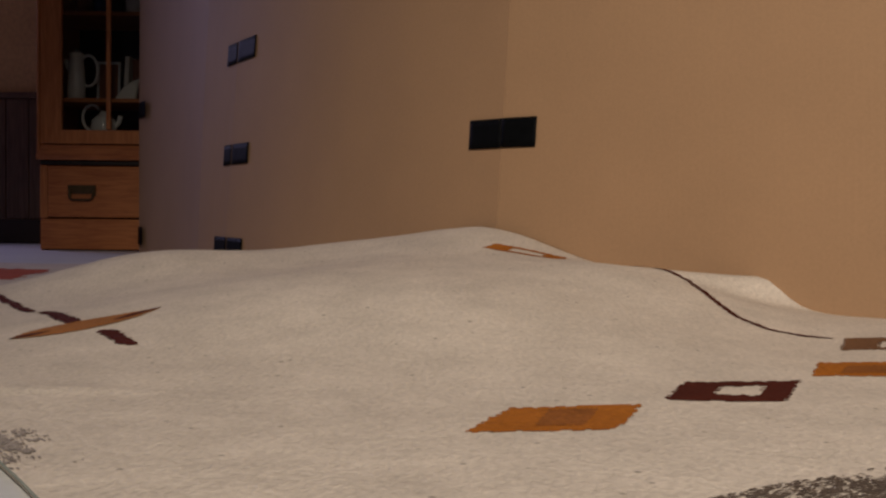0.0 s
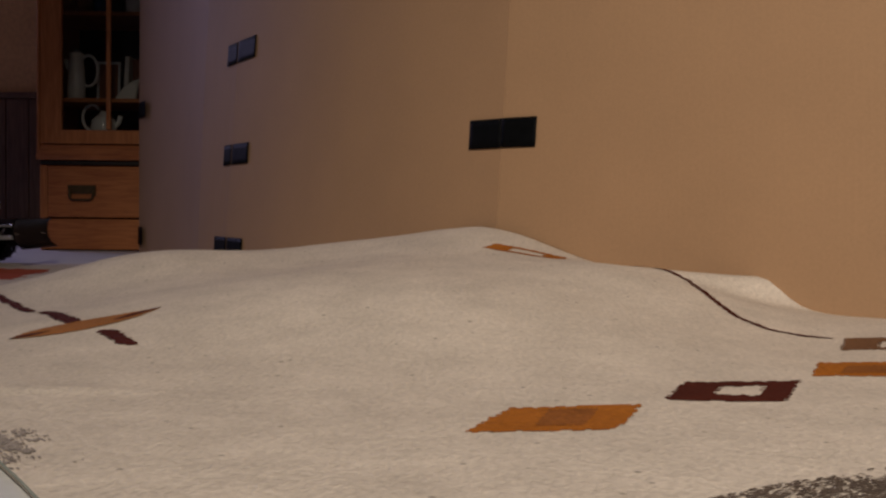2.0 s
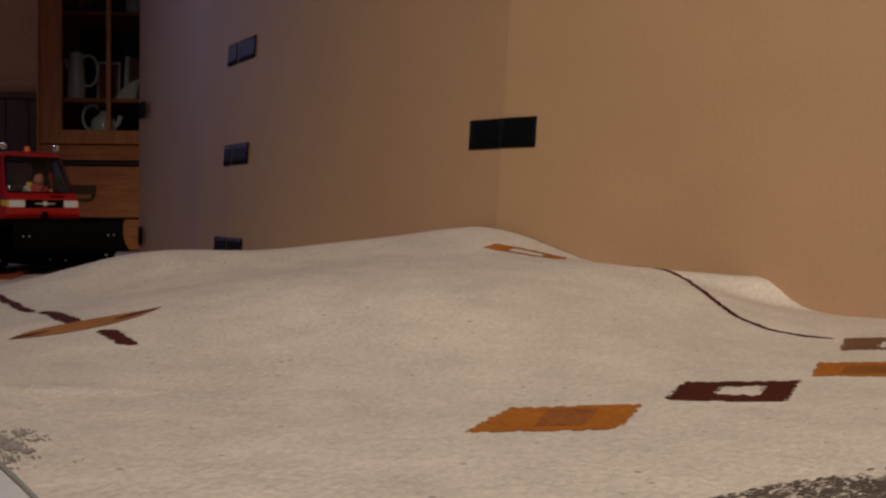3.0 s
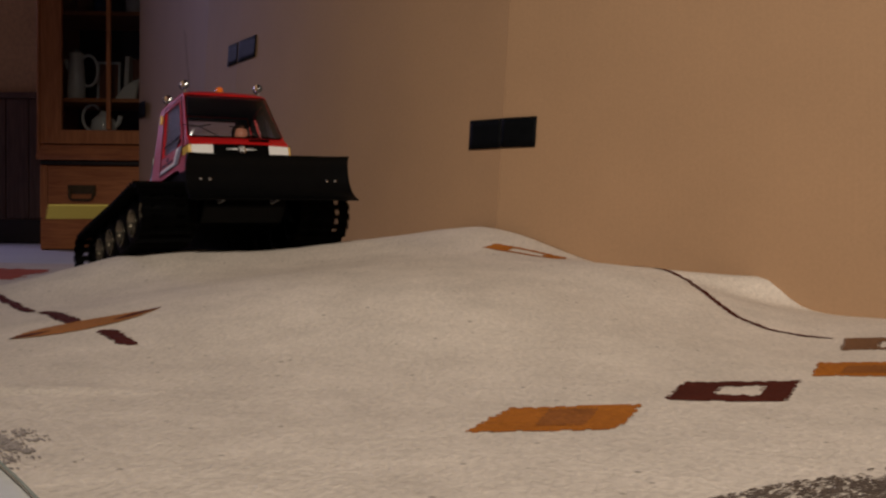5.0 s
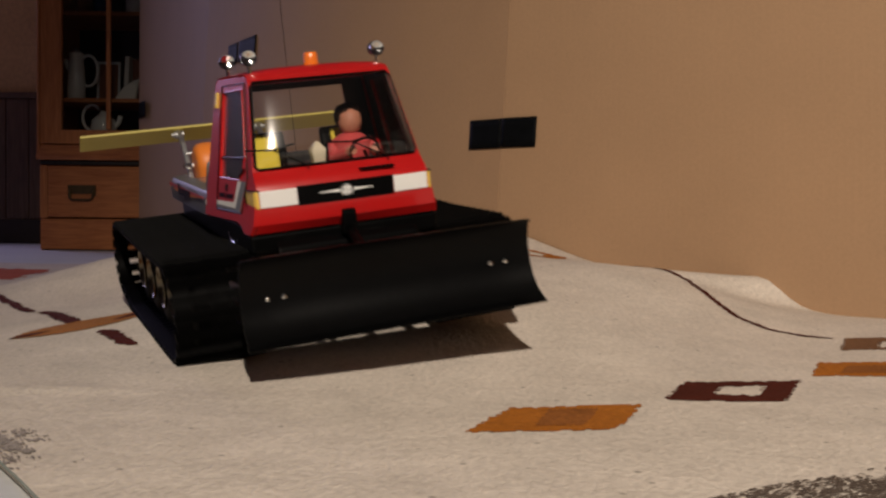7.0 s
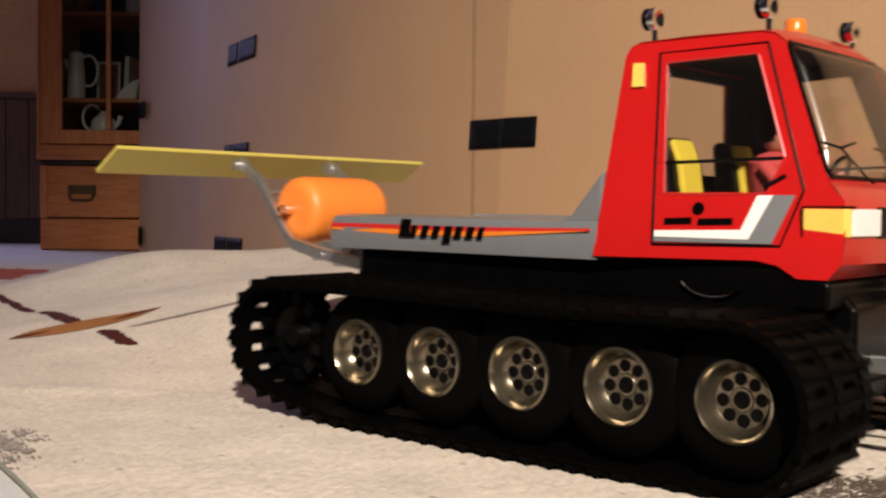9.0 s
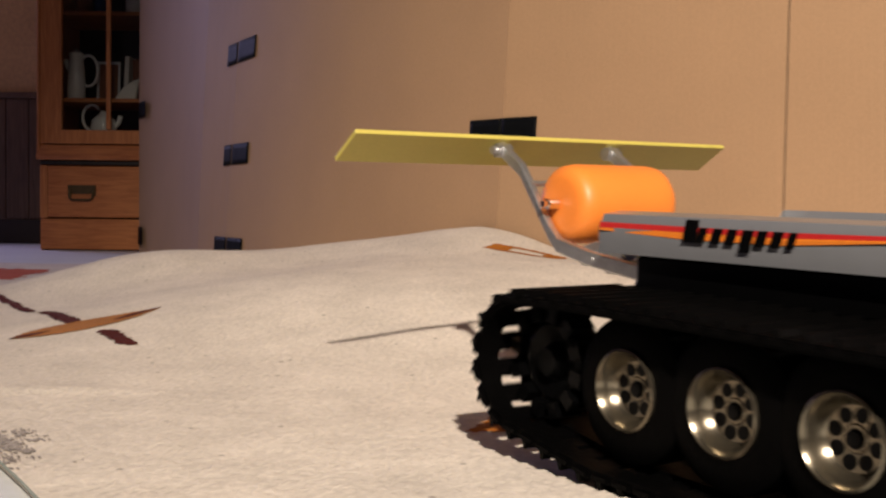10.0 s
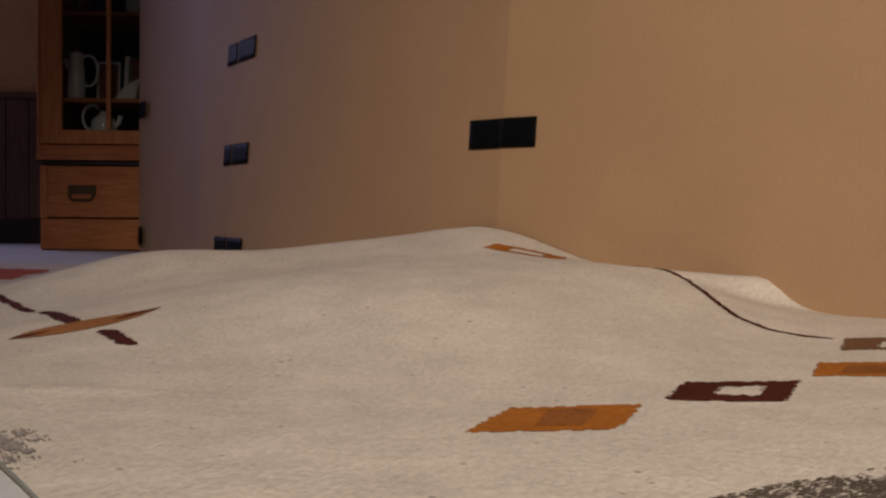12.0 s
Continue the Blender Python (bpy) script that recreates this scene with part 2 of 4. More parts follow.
def holed(bm, outer, inner, thick, normal):
    """A flat plate with one hole, as thick as said along normal."""
    nrm = Vector(normal).normalized() * thick
    for off in (Vector(), nrm):
        edges = []
        for loop in (outer, inner):
            v = [bm.verts.new(Vector(p) + off) for p in loop]
            edges += [bm.edges.new((v[i], v[(i + 1) % len(v)])) for i in range(len(v))]
        bmesh.ops.triangle_fill(bm, use_beauty=True, edges=edges)
    for loop in (outer, inner):
        loft(bm, [[Vector(p) for p in loop], [Vector(p) + nrm for p in loop]], cap=False)
    bmesh.ops.remove_doubles(bm, verts=bm.verts[:], dist=1e-5)


def structure(ob, label):
    return tagged(ob, label, kind="structure")


# ---- the room ----
bm = new_box(-3.4, 2.6, -3.6, 5.0, -0.05, 0.0)
structure(part("floor", bm, TILE), "pale grey smooth floor under the rug")
bm = new_box(-3.4, 2.6, -3.6, 5.0, 2.5, 2.6)
structure(part("ceiling", bm, CEILING), "plain white ceiling of the room")
structure(part("wall_north", new_box(-3.4, 2.6, 4.75, 4.9, 0, 2.5), PLASTER_FAR), "dim ochre plaster wall behind the cabinet")
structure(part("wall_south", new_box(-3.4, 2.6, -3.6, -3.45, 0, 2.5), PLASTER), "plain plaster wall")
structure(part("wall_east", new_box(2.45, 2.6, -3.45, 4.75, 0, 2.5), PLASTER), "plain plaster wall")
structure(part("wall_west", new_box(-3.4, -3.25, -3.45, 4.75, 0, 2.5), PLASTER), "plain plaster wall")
structure(part("baseboard", new_box(-3.25, 2.45, 4.725, 4.748, 0, 0.10), BASE, bevel=0.004), "dark wooden baseboard along the wall")

for x in np.arange(-3.24, 2.4, 0.095):
    part("panel", new_box(float(x), float(x) + 0.092, 4.733, 4.749, 0.101, 0.60), WAINSCOT, bpy.data.objects["wall_north"], bevel=0.003)
structure(part("trim", new_box(-3.25, 2.45, 4.72, 4.749, 0.601, 0.625), WAINSCOT, bevel=0.004), "dark wooden rail on top of the panelling")
bm = bmesh.new()
holed(bm, [(-3.23, 4.749, 0.67), (-1.97, 4.749, 0.67), (-1.97, 4.749, 2.13), (-3.23, 4.749, 2.13)], [(-3.175, 4.749, 0.725), (-2.025, 4.749, 0.725), (-2.025, 4.749, 2.075), (-3.175, 4.749, 2.075)], 0.05, (0, -1, 0))
structure(part("window_1", bm, PORCELAIN, bevel=0.004), "white window frame beside the cabinet")

# ---- the rug over its hidden stuffing ----
BUMPS = ((-0.178, 1.979, 0.205, 0.206, 0.065), (-0.224, 1.496, 0.256, 0.299, 0.049), (0.049, 1.289, 0.229, 0.207, 0.034),
         (-0.235, 2.430, 0.243, 0.209, 0.066), (0.015, 1.697, 0.209, 0.29, 0.047), (0.678, 1.375, 0.205, 0.205, 0.02),
         (0.5, 1.582, 0.151, 0.031, 0.041), (-0.476, 1.845, 0.21, 0.199, 0.068), (0.126, 1.931, 0.2, 0.206, 0.09),
         (0.266, 1.567, 0.197, 0.208, 0.056))


def lie(x, y):
    """The height of the rug's upper side."""
    z = 0.004
    for bx, by, rx, ry, h in BUMPS:
        z += h * math.exp(-((x - bx) / rx) ** 2 - ((y - by) / ry) ** 2)
    z += 0.0022 * (noise.noise(Vector((x * 5.0, y * 5.0, 0.3))) + 0.5) + 0.0008 * noise.noise(Vector((x * 22.0, y * 22.0, 1.7)))
    # a low crease
    d = (y - 0.905) - 0.10 * (x + 0.36)
    return z + 0.004 * math.exp(-(d / 0.012) ** 2) * max(0.0, min(1.0, (-0.22 - x) / 0.1))


WALL_A, WALL_B = 2.01, 1.45
SIDE = Vector((-0.54, 0.84)).normalized()      # along the rug's long edge
ACROSS = Vector((0.84, 0.54)).normalized()     # along its short edge
CORNER = Vector((-0.062, 0.355))


def wall_x(y):
    right = (WALL_A - y) / WALL_B - 0.022 if y > 1.874 else 0.072 + (1.874 - y) / 0.75
    if y > 2.763:
        right = -0.519 - (y - 2.763) * 0.468 - 0.022
    return right


def rug_span(y):
    left = CORNER.x + SIDE.x / SIDE.y * (y - CORNER.y)
    right = wall_x(y)
    near = CORNER.x + ACROSS.x / ACROSS.y * (y - CORNER.y)
    return left, min(right, near)


def make_rug():
    bm = bmesh.new()
    rows = []
    y = CORNER.y + 0.006
    while y < 3.0:
        a, b = rug_span(y)
        n = 230
        rows.append([bm.verts.new((a + (b - a) * i / n, y, lie(a + (b - a) * i / n, y))) for i in range(n + 1)])
        y += 0.011
    for r, s in zip(rows, rows[1:]):
        for i in range(len(r) - 1):
            bm.faces.new((r[i], r[i + 1], s[i + 1], s[i]))
    ob = part("rug", bm, WOOL, smooth=180)
    so = ob.modifiers.new("thickness", "SOLIDIFY")
    so.thickness, so.offset = 0.003, -1
    return tagged(ob, "cream handwoven wool rug with orange and brown motifs, draped over humps", "rug")


rug = make_rug()


def woven(name, outline, mat, label, hole=None, steps=26):
    """A motif woven into the rug: a four-sided field with a stepped edge that follows the rug."""
    a, b, c, d = [Vector(p) for p in outline]
    rnd = random.Random(name + str(outline[0]))
    bm = bmesh.new()
    cols = 24
    grid = {}

    def vert(i, k, end):
        key = (i, k, end)
        if key not in grid:
            p = a.lerp(b, i / steps).lerp(d.lerp(c, i / steps), k / cols + end)
            grid[key] = bm.verts.new((p.x, p.y, lie(p.x, p.y) + 0.0005))
        return grid[key]

    wob = [rnd.uniform(-0.035, 0.035) for _ in range(cols)]
    for i in range(steps):
        js, je = rnd.uniform(-0.03, 0.02), rnd.uniform(-0.02, 0.03)
        for k in range(cols):
            if hole and hole[0] + wob[k] < (i + 0.5) / steps < hole[1] + wob[-k] and hole[2] + js < (k + 0.5) / cols < hole[3] + je:
                continue
            if (i == 0 and wob[k] > 0.012) or (i == steps - 1 and wob[k] < -0.012):
                continue
            e0, e1 = (js if k == 0 else 0.0), (je if k == cols - 1 else 0.0)
            bm.faces.new((vert(i, k, e0), vert(i, k + 1, e1), vert(i + 1, k + 1, e1), vert(i + 1, k, e0)))
    return part(name, bm, mat, rug, label)


def yarn_line(name, pts, width, mat, label):
    """A narrow woven line with a rough edge."""
    rnd = random.Random(str(pts[0]))
    fine = []
    for p, q in zip(pts, pts[1:]):
        p, q = Vector(p), Vector(q)
        n = max(2, int((q - p).length / 0.004))
        fine += [p.lerp(q, i / n) for i in range(n)]
    fine.append(Vector(pts[-1]))
    bm = bmesh.new()
    last = None
    for i, p in enumerate(fine):
        d = (fine[min(i + 1, len(fine) - 1)] - fine[max(i - 1, 0)]).normalized()
        s = Vector((-d.y, d.x))
        ends = min(1.0, 0.35 + i * 0.2, 0.35 + (len(fine) - 1 - i) * 0.2)
        l, r = (p + s * (width * ends * rnd.uniform(0.3, 0.72))), (p - s * (width * ends * rnd.uniform(0.3, 0.72)))
        cur = [bm.verts.new((v.x, v.y, lie(v.x, v.y) + 0.0008)) for v in (l, r)]
        if last:
            bm.faces.new((last[0], last[1], cur[1], cur[0]))
        last = cur
    return part(name, bm, mat, rug, label)


woven("motif", [(0.016, 0.766), (0.054, 0.866), (0.156, 0.880), (0.12, 0.778)], WOOL_ORANGE, "orange parallelogram motif")
woven("motif", [(0.065, 0.792), (0.083, 0.86), (0.12, 0.862), (0.101, 0.794)], WOOL_RUST, "rust brown inner field of an orange motif", steps=14).location.z = 0.0003
woven("motif", [(0.177, 0.900), (0.214, 0.992), (0.320, 1.012), (0.274, 0.904)], WOOL_RED, "dark red motif round a cream field", hole=(0.28, 0.72, 0.36, 0.74))
woven("motif", [(0.338, 1.036), (0.375, 1.128), (0.483, 1.146), (0.446, 1.052)], WOOL_ORANGE, "orange parallelogram motif")
woven("motif", [(0.373, 1.060), (0.396, 1.108), (0.458, 1.118), (0.436, 1.068)], WOOL_RUST, "rust brown inner field of an orange motif", steps=14).location.z = 0.0003
woven("motif", [(0.426, 1.212), (0.461, 1.294), (0.565, 1.302), (0.530, 1.222)], WOOL_BROWN, "brown motif round a cream field", hole=(0.2, 0.6, 0.4, 0.9))
yarn_line("woven_line", [(0.262, 1.60), (0.305, 1.575), (0.334, 1.542), (0.344, 1.452), (0.354, 1.376), (0.379, 1.320), (0.411, 1.294), (0.444, 1.288)], 0.008, WOOL_RED, "dark red wavy woven line")
yarn_line("woven_line", [(-0.76, 1.83), (-0.641, 1.649), (-0.595, 1.576), (-0.552, 1.501), (-0.525, 1.461)], 0.013, WOOL_RED, "dark red stepped woven line")
yarn_line("woven_line", [(-0.509, 1.444), (-0.479, 1.399), (-0.445, 1.332), (-0.405, 1.268)], 0.017, WOOL_RED, "dark red stepped woven line")
yarn_line("woven_line", [(-0.365, 1.217), (-0.345, 1.191), (-0.323, 1.151), (-0.306, 1.131)], 0.017, WOOL_RED, "dark red stepped woven line")


def leaf(name, ends, width, bend, mat, label, lift=0.001):
    """A pointed woven leaf: a bent middle line, widest near its first third."""
    rnd = random.Random(label)
    a, b = Vector(ends[0]), Vector(ends[1])
    side = Vector((-(b - a).y, (b - a).x)).normalized()
    bm = bmesh.new()
    last = None
    for i in range(61):
        k = i / 60
        c = a.lerp(b, k) + side * (bend * math.sin(2 * math.pi * k))
        w = width * math.sin(math.pi * k ** 0.8) ** 0.9 + 0.0008
        cur = []
        for v in (-1, -0.5, 0, 0.5, 1):
            p = c + side * (w * v * 0.5 + (rnd.uniform(-0.0012, 0.0012) if abs(v) == 1 else 0))
            cur.append(bm.verts.new((p.x, p.y, lie(p.x, p.y) + lift)))
        if last:
            for j in range(4):
                bm.faces.new((last[j], last[j + 1], cur[j + 1], cur[j]))
        last = cur
    return part(name, bm, mat, rug, label)


leaf("motif", [(-0.456, 1.203), (-0.328, 1.322)], 0.062, 0.004, WOOL_LEAF, "orange brown leaf-shaped motif")
leaf("motif", [(-0.368, 1.270), (-0.327, 1.323)], 0.012, 0.0, WOOL_RED, "dark red tip of a leaf-shaped motif", 0.0014)
leaf("motif", [(-0.458, 1.201), (-0.426, 1.236)], 0.012, 0.0, WOOL_RED, "dark red root of a leaf-shaped motif", 0.0014)
woven("motif", [(0.060, 1.718), (0.082, 1.750), (0.188, 1.700), (0.168, 1.630)], WOOL_ORANGE, "orange diamond motif round a cream field", hole=(0.25, 0.75, 0.30, 0.72))
woven("motif", [(-1.30, 2.30), (-1.42, 2.66), (-0.93, 2.70), (-0.872, 2.30)], WOOL_CORAL, "coral red motif at the far side")


def border(name, start, along, inward, length, width, dense, mat, label):
    """Mottled dark yarn along an edge: short stitches, denser outwards, in loose patches."""
    rnd = random.Random(label)
    bm = bmesh.new()
    for i in range(int(length * 26000)):
        s, w = rnd.uniform(0, length), width * rnd.random()
        patch = 0.8 * noise.noise(Vector((s * 22, w * 30, 2.2))) + 0.7 * noise.noise(Vector((s * 95, w * 95, 5.2)))
        if patch + dense - 0.9 * w / width < rnd.uniform(-0.35, 0.6):
            continue
        p = start + along * s + inward * w
        if p.y > 2.9 or p.x > wall_x(p.y) - 0.02:
            continue
        l, k = rnd.uniform(0.0010, 0.0032), rnd.uniform(0.0003, 0.0008)
        q = [p - along * l - inward * k, p + along * l - inward * k, p + along * l + inward * k, p - along * l + inward * k]
        bm.faces.new([bm.verts.new((v.x, v.y, lie(v.x, v.y) + 0.0009)) for v in q])
    return tagged(part(name, bm, mat, rug, label), kind="stuff")


border("border", CORNER + SIDE * 0.33, SIDE, ACROSS, 0.16, 0.06, -0.12, WOOL_SMUDGE, "mottled dark grey border yarn")
border("border", CORNER + ACROSS * 0.10 + SIDE * 0.005, ACROSS, SIDE, 0.8, 0.084, 0.80, WOOL_DARK, "mottled dark brown border yarn")
bm = bmesh.new()
rod(bm, [(*(CORNER + SIDE * s), lie(*(CORNER + SIDE * s)) - 0.0005) for s in [i * 0.02 for i in range(0, 60)]], 0.0008, 6)
part("hem", bm, HEM, rug, "grey-green stitched hem")

# ---- the cardboard screen ----
ALONG = Vector((1, -WALL_B)).normalized()
BACK = Vector((WALL_B, 1)).normalized()
LEAN = 0.061


def on_screen(s, z, out=0.0):
    """A point on the long boards: metres along, height, and distance in front."""
    if -0.912 < s < 0.1565:
        out += 0.04 * math.sin(math.pi * (s + 0.912) / 1.0685)
    p = Vector((0, WALL_A)) + ALONG * s + BACK * (LEAN * (z - 0.154) - out)
    return Vector((p.x, p.y, z))


SEAM = 0.1565
TURN = Vector((1, -0.75)).normalized()


def on_turn(s, z, out=0.0):
    """A point on the board past the joint, which faces the room more."""
    out += 0.04 * math.sin(math.pi * min(max(s / 2.05, 0.0), 1.0))
    p = on_screen(SEAM, z)
    q = TURN * s - Vector((-TURN.y, TURN.x)) * out
    return Vector((p.x + q.x, p.y + q.y, z))


FOLD = Vector((-0.519, 2.763))
FOLD_DIR = (Vector((-1.028, 3.85)) - FOLD).normalized()
FOLD_BACK = Vector((FOLD_DIR.y, -FOLD_DIR.x))


def on_fold(s, z, out=0.0):
    p = FOLD + FOLD_DIR * s - FOLD_BACK * out
    p = p + BACK * (LEAN * (z - 0.154)) * max(0.0, 1 - s / 1.2)
    return Vector((p.x, p.y, z))


def board(name, place, s0, s1, z1, label, bow=0.0):
    n, k = 24, 8
    bm = bmesh.new()
    g = []
    for out in (0.0, -0.005):
        g.append([[bm.verts.new(place(s0 + (s1 - s0) * i / n, 0.0015 + (z1 - 0.0015) * j / k, out + bow * math.sin(math.pi * i / n) + 0.0015 * noise.noise(Vector((i * 0.35, j * 0.4, s0)))))
                   for j in range(k + 1)] for i in range(n + 1)])
    for a in range(2):
        for i in range(n):
            for j in range(k):
                bm.faces.new((g[a][i][j], g[a][i + 1][j], g[a][i + 1][j + 1], g[a][i][j + 1]))
    for i in range(n):
        for j in (0, k):
            bm.faces.new((g[0][i][j], g[0][i + 1][j], g[1][i + 1][j], g[1][i][j]))
    for j in range(k):
        for i in (0, n):
            bm.faces.new((g[0][i][j], g[0][i][j + 1], g[1][i][j + 1], g[1][i][j]))
    return tagged(part(name, bm, BOARD, smooth=40), label, "cardboard", "cardboard screen")


board("cardboard_panel", on_screen, -0.915, 0.1562, 1.05, "brown cardboard panel standing behind the rug, taped at both edges")
board("cardboard_panel", on_turn, 0.001, 2.05, 1.05, "long brown cardboard panel lit warm, taped at one edge")
board("cardboard_panel", on_fold, 0.0, 0.31, 1.05, "narrow brown cardboard panel beside a fold, taped")
board("cardboard_panel", on_fold, 0.3105, 1.20, 1.05, "dim brown cardboard panel reaching the cabinet", -0.03)


def tape(pieces, label):
    """A strip of tape that follows the boards: (place, s0, s1, z0, z1, slope) piece by piece."""
    bm = bmesh.new()
    for place, s0, s1, z0, z1 in pieces:
        n = 8
        front = []
        for i in range(n + 1):
            s = s0 + (s1 - s0) * i / n
            w = 0.0012 + 0.0010 * noise.noise(Vector((s * 60, z0 * 9, 0)))
            front.append([place(s, z0 + (z1 - z0) * j / 4, 0.0026 + w * abs(noise.noise(Vector((s * 70, j * 0.9, 3.3))))) for j in range(5)])
        rows = [[bm.verts.new(p) for p in r] for r in front]
        for a, b in zip(rows, rows[1:]):
            for j in range(4):
                bm.faces.new((a[j], b[j], b[j + 1], a[j + 1]))
    ob = part("tape_strip", bm, TAPE, smooth=60)
    so = ob.modifiers.new("thickness", "SOLIDIFY")
    so.thickness, so.offset = 0.0006, 0
    return tagged(ob, label, "tape", "tape strips")


tape([(on_screen, 0.081, 0.1565, 0.2595, 0.3085), (on_turn, 0.0, 0.0705, 0.2600, 0.3090)], "wide strip of black cloth tape over a cardboard joint")
for zs, s_l, s_r in (((0.508, 0.559), 0.090, -0.782), ((0.261, 0.310), 0.074, -0.790), ((0.040, 0.085), 0.120, -0.795)):
    tape([(on_fold, s_l, 0.004, *zs), (on_screen, -0.912, s_r, *zs)], "short strip of shiny black tape round a cardboard fold")
tape([(on_fold, 1.09, 1.20, 0.453, 0.506)], "black tape at the end of the cardboard beside the cabinet")
tape([(on_fold, 1.13, 1.20, 0.030, 0.090)], "black tape at the end of the cardboard beside the cabinet")


# ---- the cabinet and what stands in it ----
def make_cabinet():
    x0, x1, y0, y1, top = -1.428, -0.945, 4.03, 4.42, 1.5
    root = new("display_cabinet")
    root.location = ((x0 + x1) / 2, (y0 + y1) / 2, 0)
    tagged(root, "pine display cabinet with glazed door above a drawer", "cabinet")
    inv = Matrix.Translation(-Vector(root.location))

    def piece(name, dims, mat, label="", bevel=0.003, parent=None):
        bm = new_box(*dims)
        if not parent:
            bm.transform(inv)
        return part(name, bm, mat, parent or root, label, bevel=bevel)

    t = 0.018
    piece("side_panel", (x0, x0 + t, y0 + 0.012, y1, 0.0, top), PINE)
    piece("side_panel", (x1 - t, x1, y0 + 0.012, y1, 0.0, top), PINE)
    # back painted almost black for the shade behind the glass
    piece("back_panel", (x0 + t, x1 - t, y1 - 0.008, y1, 0.0, top), PINE_SHADE)
    piece("top_panel", (x0 - 0.01, x1 + 0.01, y0, y1, top, top + 0.02), PINE_H)
    for z in (0.405, 0.535, 0.842, 1.15):
        piece("shelf", (x0 + t, x1 - t, y0 + 0.03, y1 - 0.009, z - 0.008, z + 0.006), PINE_H)
    # lower part
    piece("plinth", (x0 + 0.004, x1 - 0.004, y0 - 0.004, y0 + 0.012, 0.004, 0.112), PINE_H)
    drawer = piece("drawer", (x0 + 0.032, x1 - 0.032, y0 - 0.008, y0 + 0.010, 0.118, 0.298), PINE_H)
    # dark gap over the drawer, its shade painted as a near-black strip
    piece("rail", (x0 + 0.002, x1 - 0.002, y0 - 0.002, y0 + 0.011, 0.302, 0.318), PINE_SHADE)
    for a, b in ((x0 + 0.002, x0 + 0.030), (x1 - 0.030, x1 - 0.002)):
        piece("stile", (a, b, y0 - 0.004, y0 + 0.011, 0.114, 0.300), PINE)
    # moulding between drawer and door
    bm = bmesh.new()
    prof = [(y0 + 0.01, 0.320), (y0 - 0.022, 0.320), (y0 - 0.026, 0.330), (y0 - 0.018, 0.345), (y0 - 0.012, 0.362), (y0 - 0.006, 0.372), (y0 + 0.01, 0.374)]
    loft(bm, [[(x, y, z) for y, z in prof] for x in (x0 - 0.004, x1 + 0.004)])
    bm.transform(inv)
    part("moulding", bm, PINE_H, root)
    # handle: plate with a drop bail, on the drawer
    hx, hz = -1.275, 0.205
    bm = bmesh.new()
    for sx in (-1, 1):
        box(bm, hx + sx * 0.043 - 0.006, hx + sx * 0.043 + 0.006, y0 - 0.014, y0 - 0.006, hz - 0.012, hz + 0.026)
    box(bm, hx - 0.047, hx + 0.047, y0 - 0.0115, y0 - 0.007, hz - 0.005, hz + 0.026)
    rod(bm, [(hx - 0.042, y0 - 0.013, hz + 0.010), (hx - 0.040, y0 - 0.020, hz - 0.020), (hx - 0.030, y0 - 0.022, hz - 0.026), (hx + 0.030, y0 - 0.022, hz - 0.026), (hx + 0.040, y0 - 0.020, hz - 0.020), (hx + 0.042, y0 - 0.013, hz + 0.010)], 0.0045, 8)
    bm.transform(inv)
    part("handle", bm, BRASS, drawer, "aged brass drop handle")
    # glazed door
    z0, z1 = 0.377, top - 0.01
    door = bmesh.new()
    holed(door, [(x0 + 0.003, y0, z0), (x1 - 0.003, y0, z0), (x1 - 0.003, y0, z1), (x0 + 0.003, y0, z1)],
          [(x0 + 0.080, y0, z0 + 0.048), (x1 - 0.080, y0, z0 + 0.048), (x1 - 0.080, y0, z1 - 0.06), (x0 + 0.080, y0, z1 - 0.06)], 0.018, (0, -1, 0))
    door.transform(Matrix.Translation((0, 0.008, 0)))
    door.transform(inv)
    door = part("door", door, PINE, root, bevel=0.002)
    xm = -1.184
    piece("mullion", (xm - 0.008, xm + 0.008, y0 - 0.008, y0 + 0.004, z0 + 0.05, z1 - 0.062), PINE, bevel=0.003)
    bm = new_box(x0 + 0.078, x1 - 0.078, y0 + 0.0045, y0 + 0.0065, z0 + 0.046, z1 - 0.058)
    bm.transform(inv)
    g = part("pane", bm, GLASS, root)
    g.visible_shadow = False
    bm = new_box(x0 - 0.006, x0 + 0.006, y0 - 0.016, y0 + 0.006, z0 - 0.04, top)
    bm.transform(inv)
    part("corner_bead", bm, PINE, root, bevel=0.004)
    return root


make_cabinet()


def crockery(name, c, profile, handle, spout, mats, label, category):
    root = new(name)
    root.location = c
    tagged(root, label, category)
    bm = bmesh.new()
    turned(bm, (0, 0, 0), (0, 0, 1), profile, 28)
    part("body", bm, mats[0], root, smooth=50)
    if handle:
        bm = bmesh.new()
        rod(bm, handle, 0.0055, 10)
        part("handle", bm, PORCELAIN, root, smooth=60)
    if spout:
        bm = bmesh.new()
        rod(bm, spout, 0.009, 10)
        part("spout", bm, mats[-1], root, smooth=60)
    return root


def arc(cx, cz, rx, rz, a0, a1, n=14):
    return [(cx + rx * math.cos(radians(a0 + (a1 - a0) * i / n)), 0, cz + rz * math.sin(radians(a0 + (a1 - a0) * i / n))) for i in range(n + 1)]


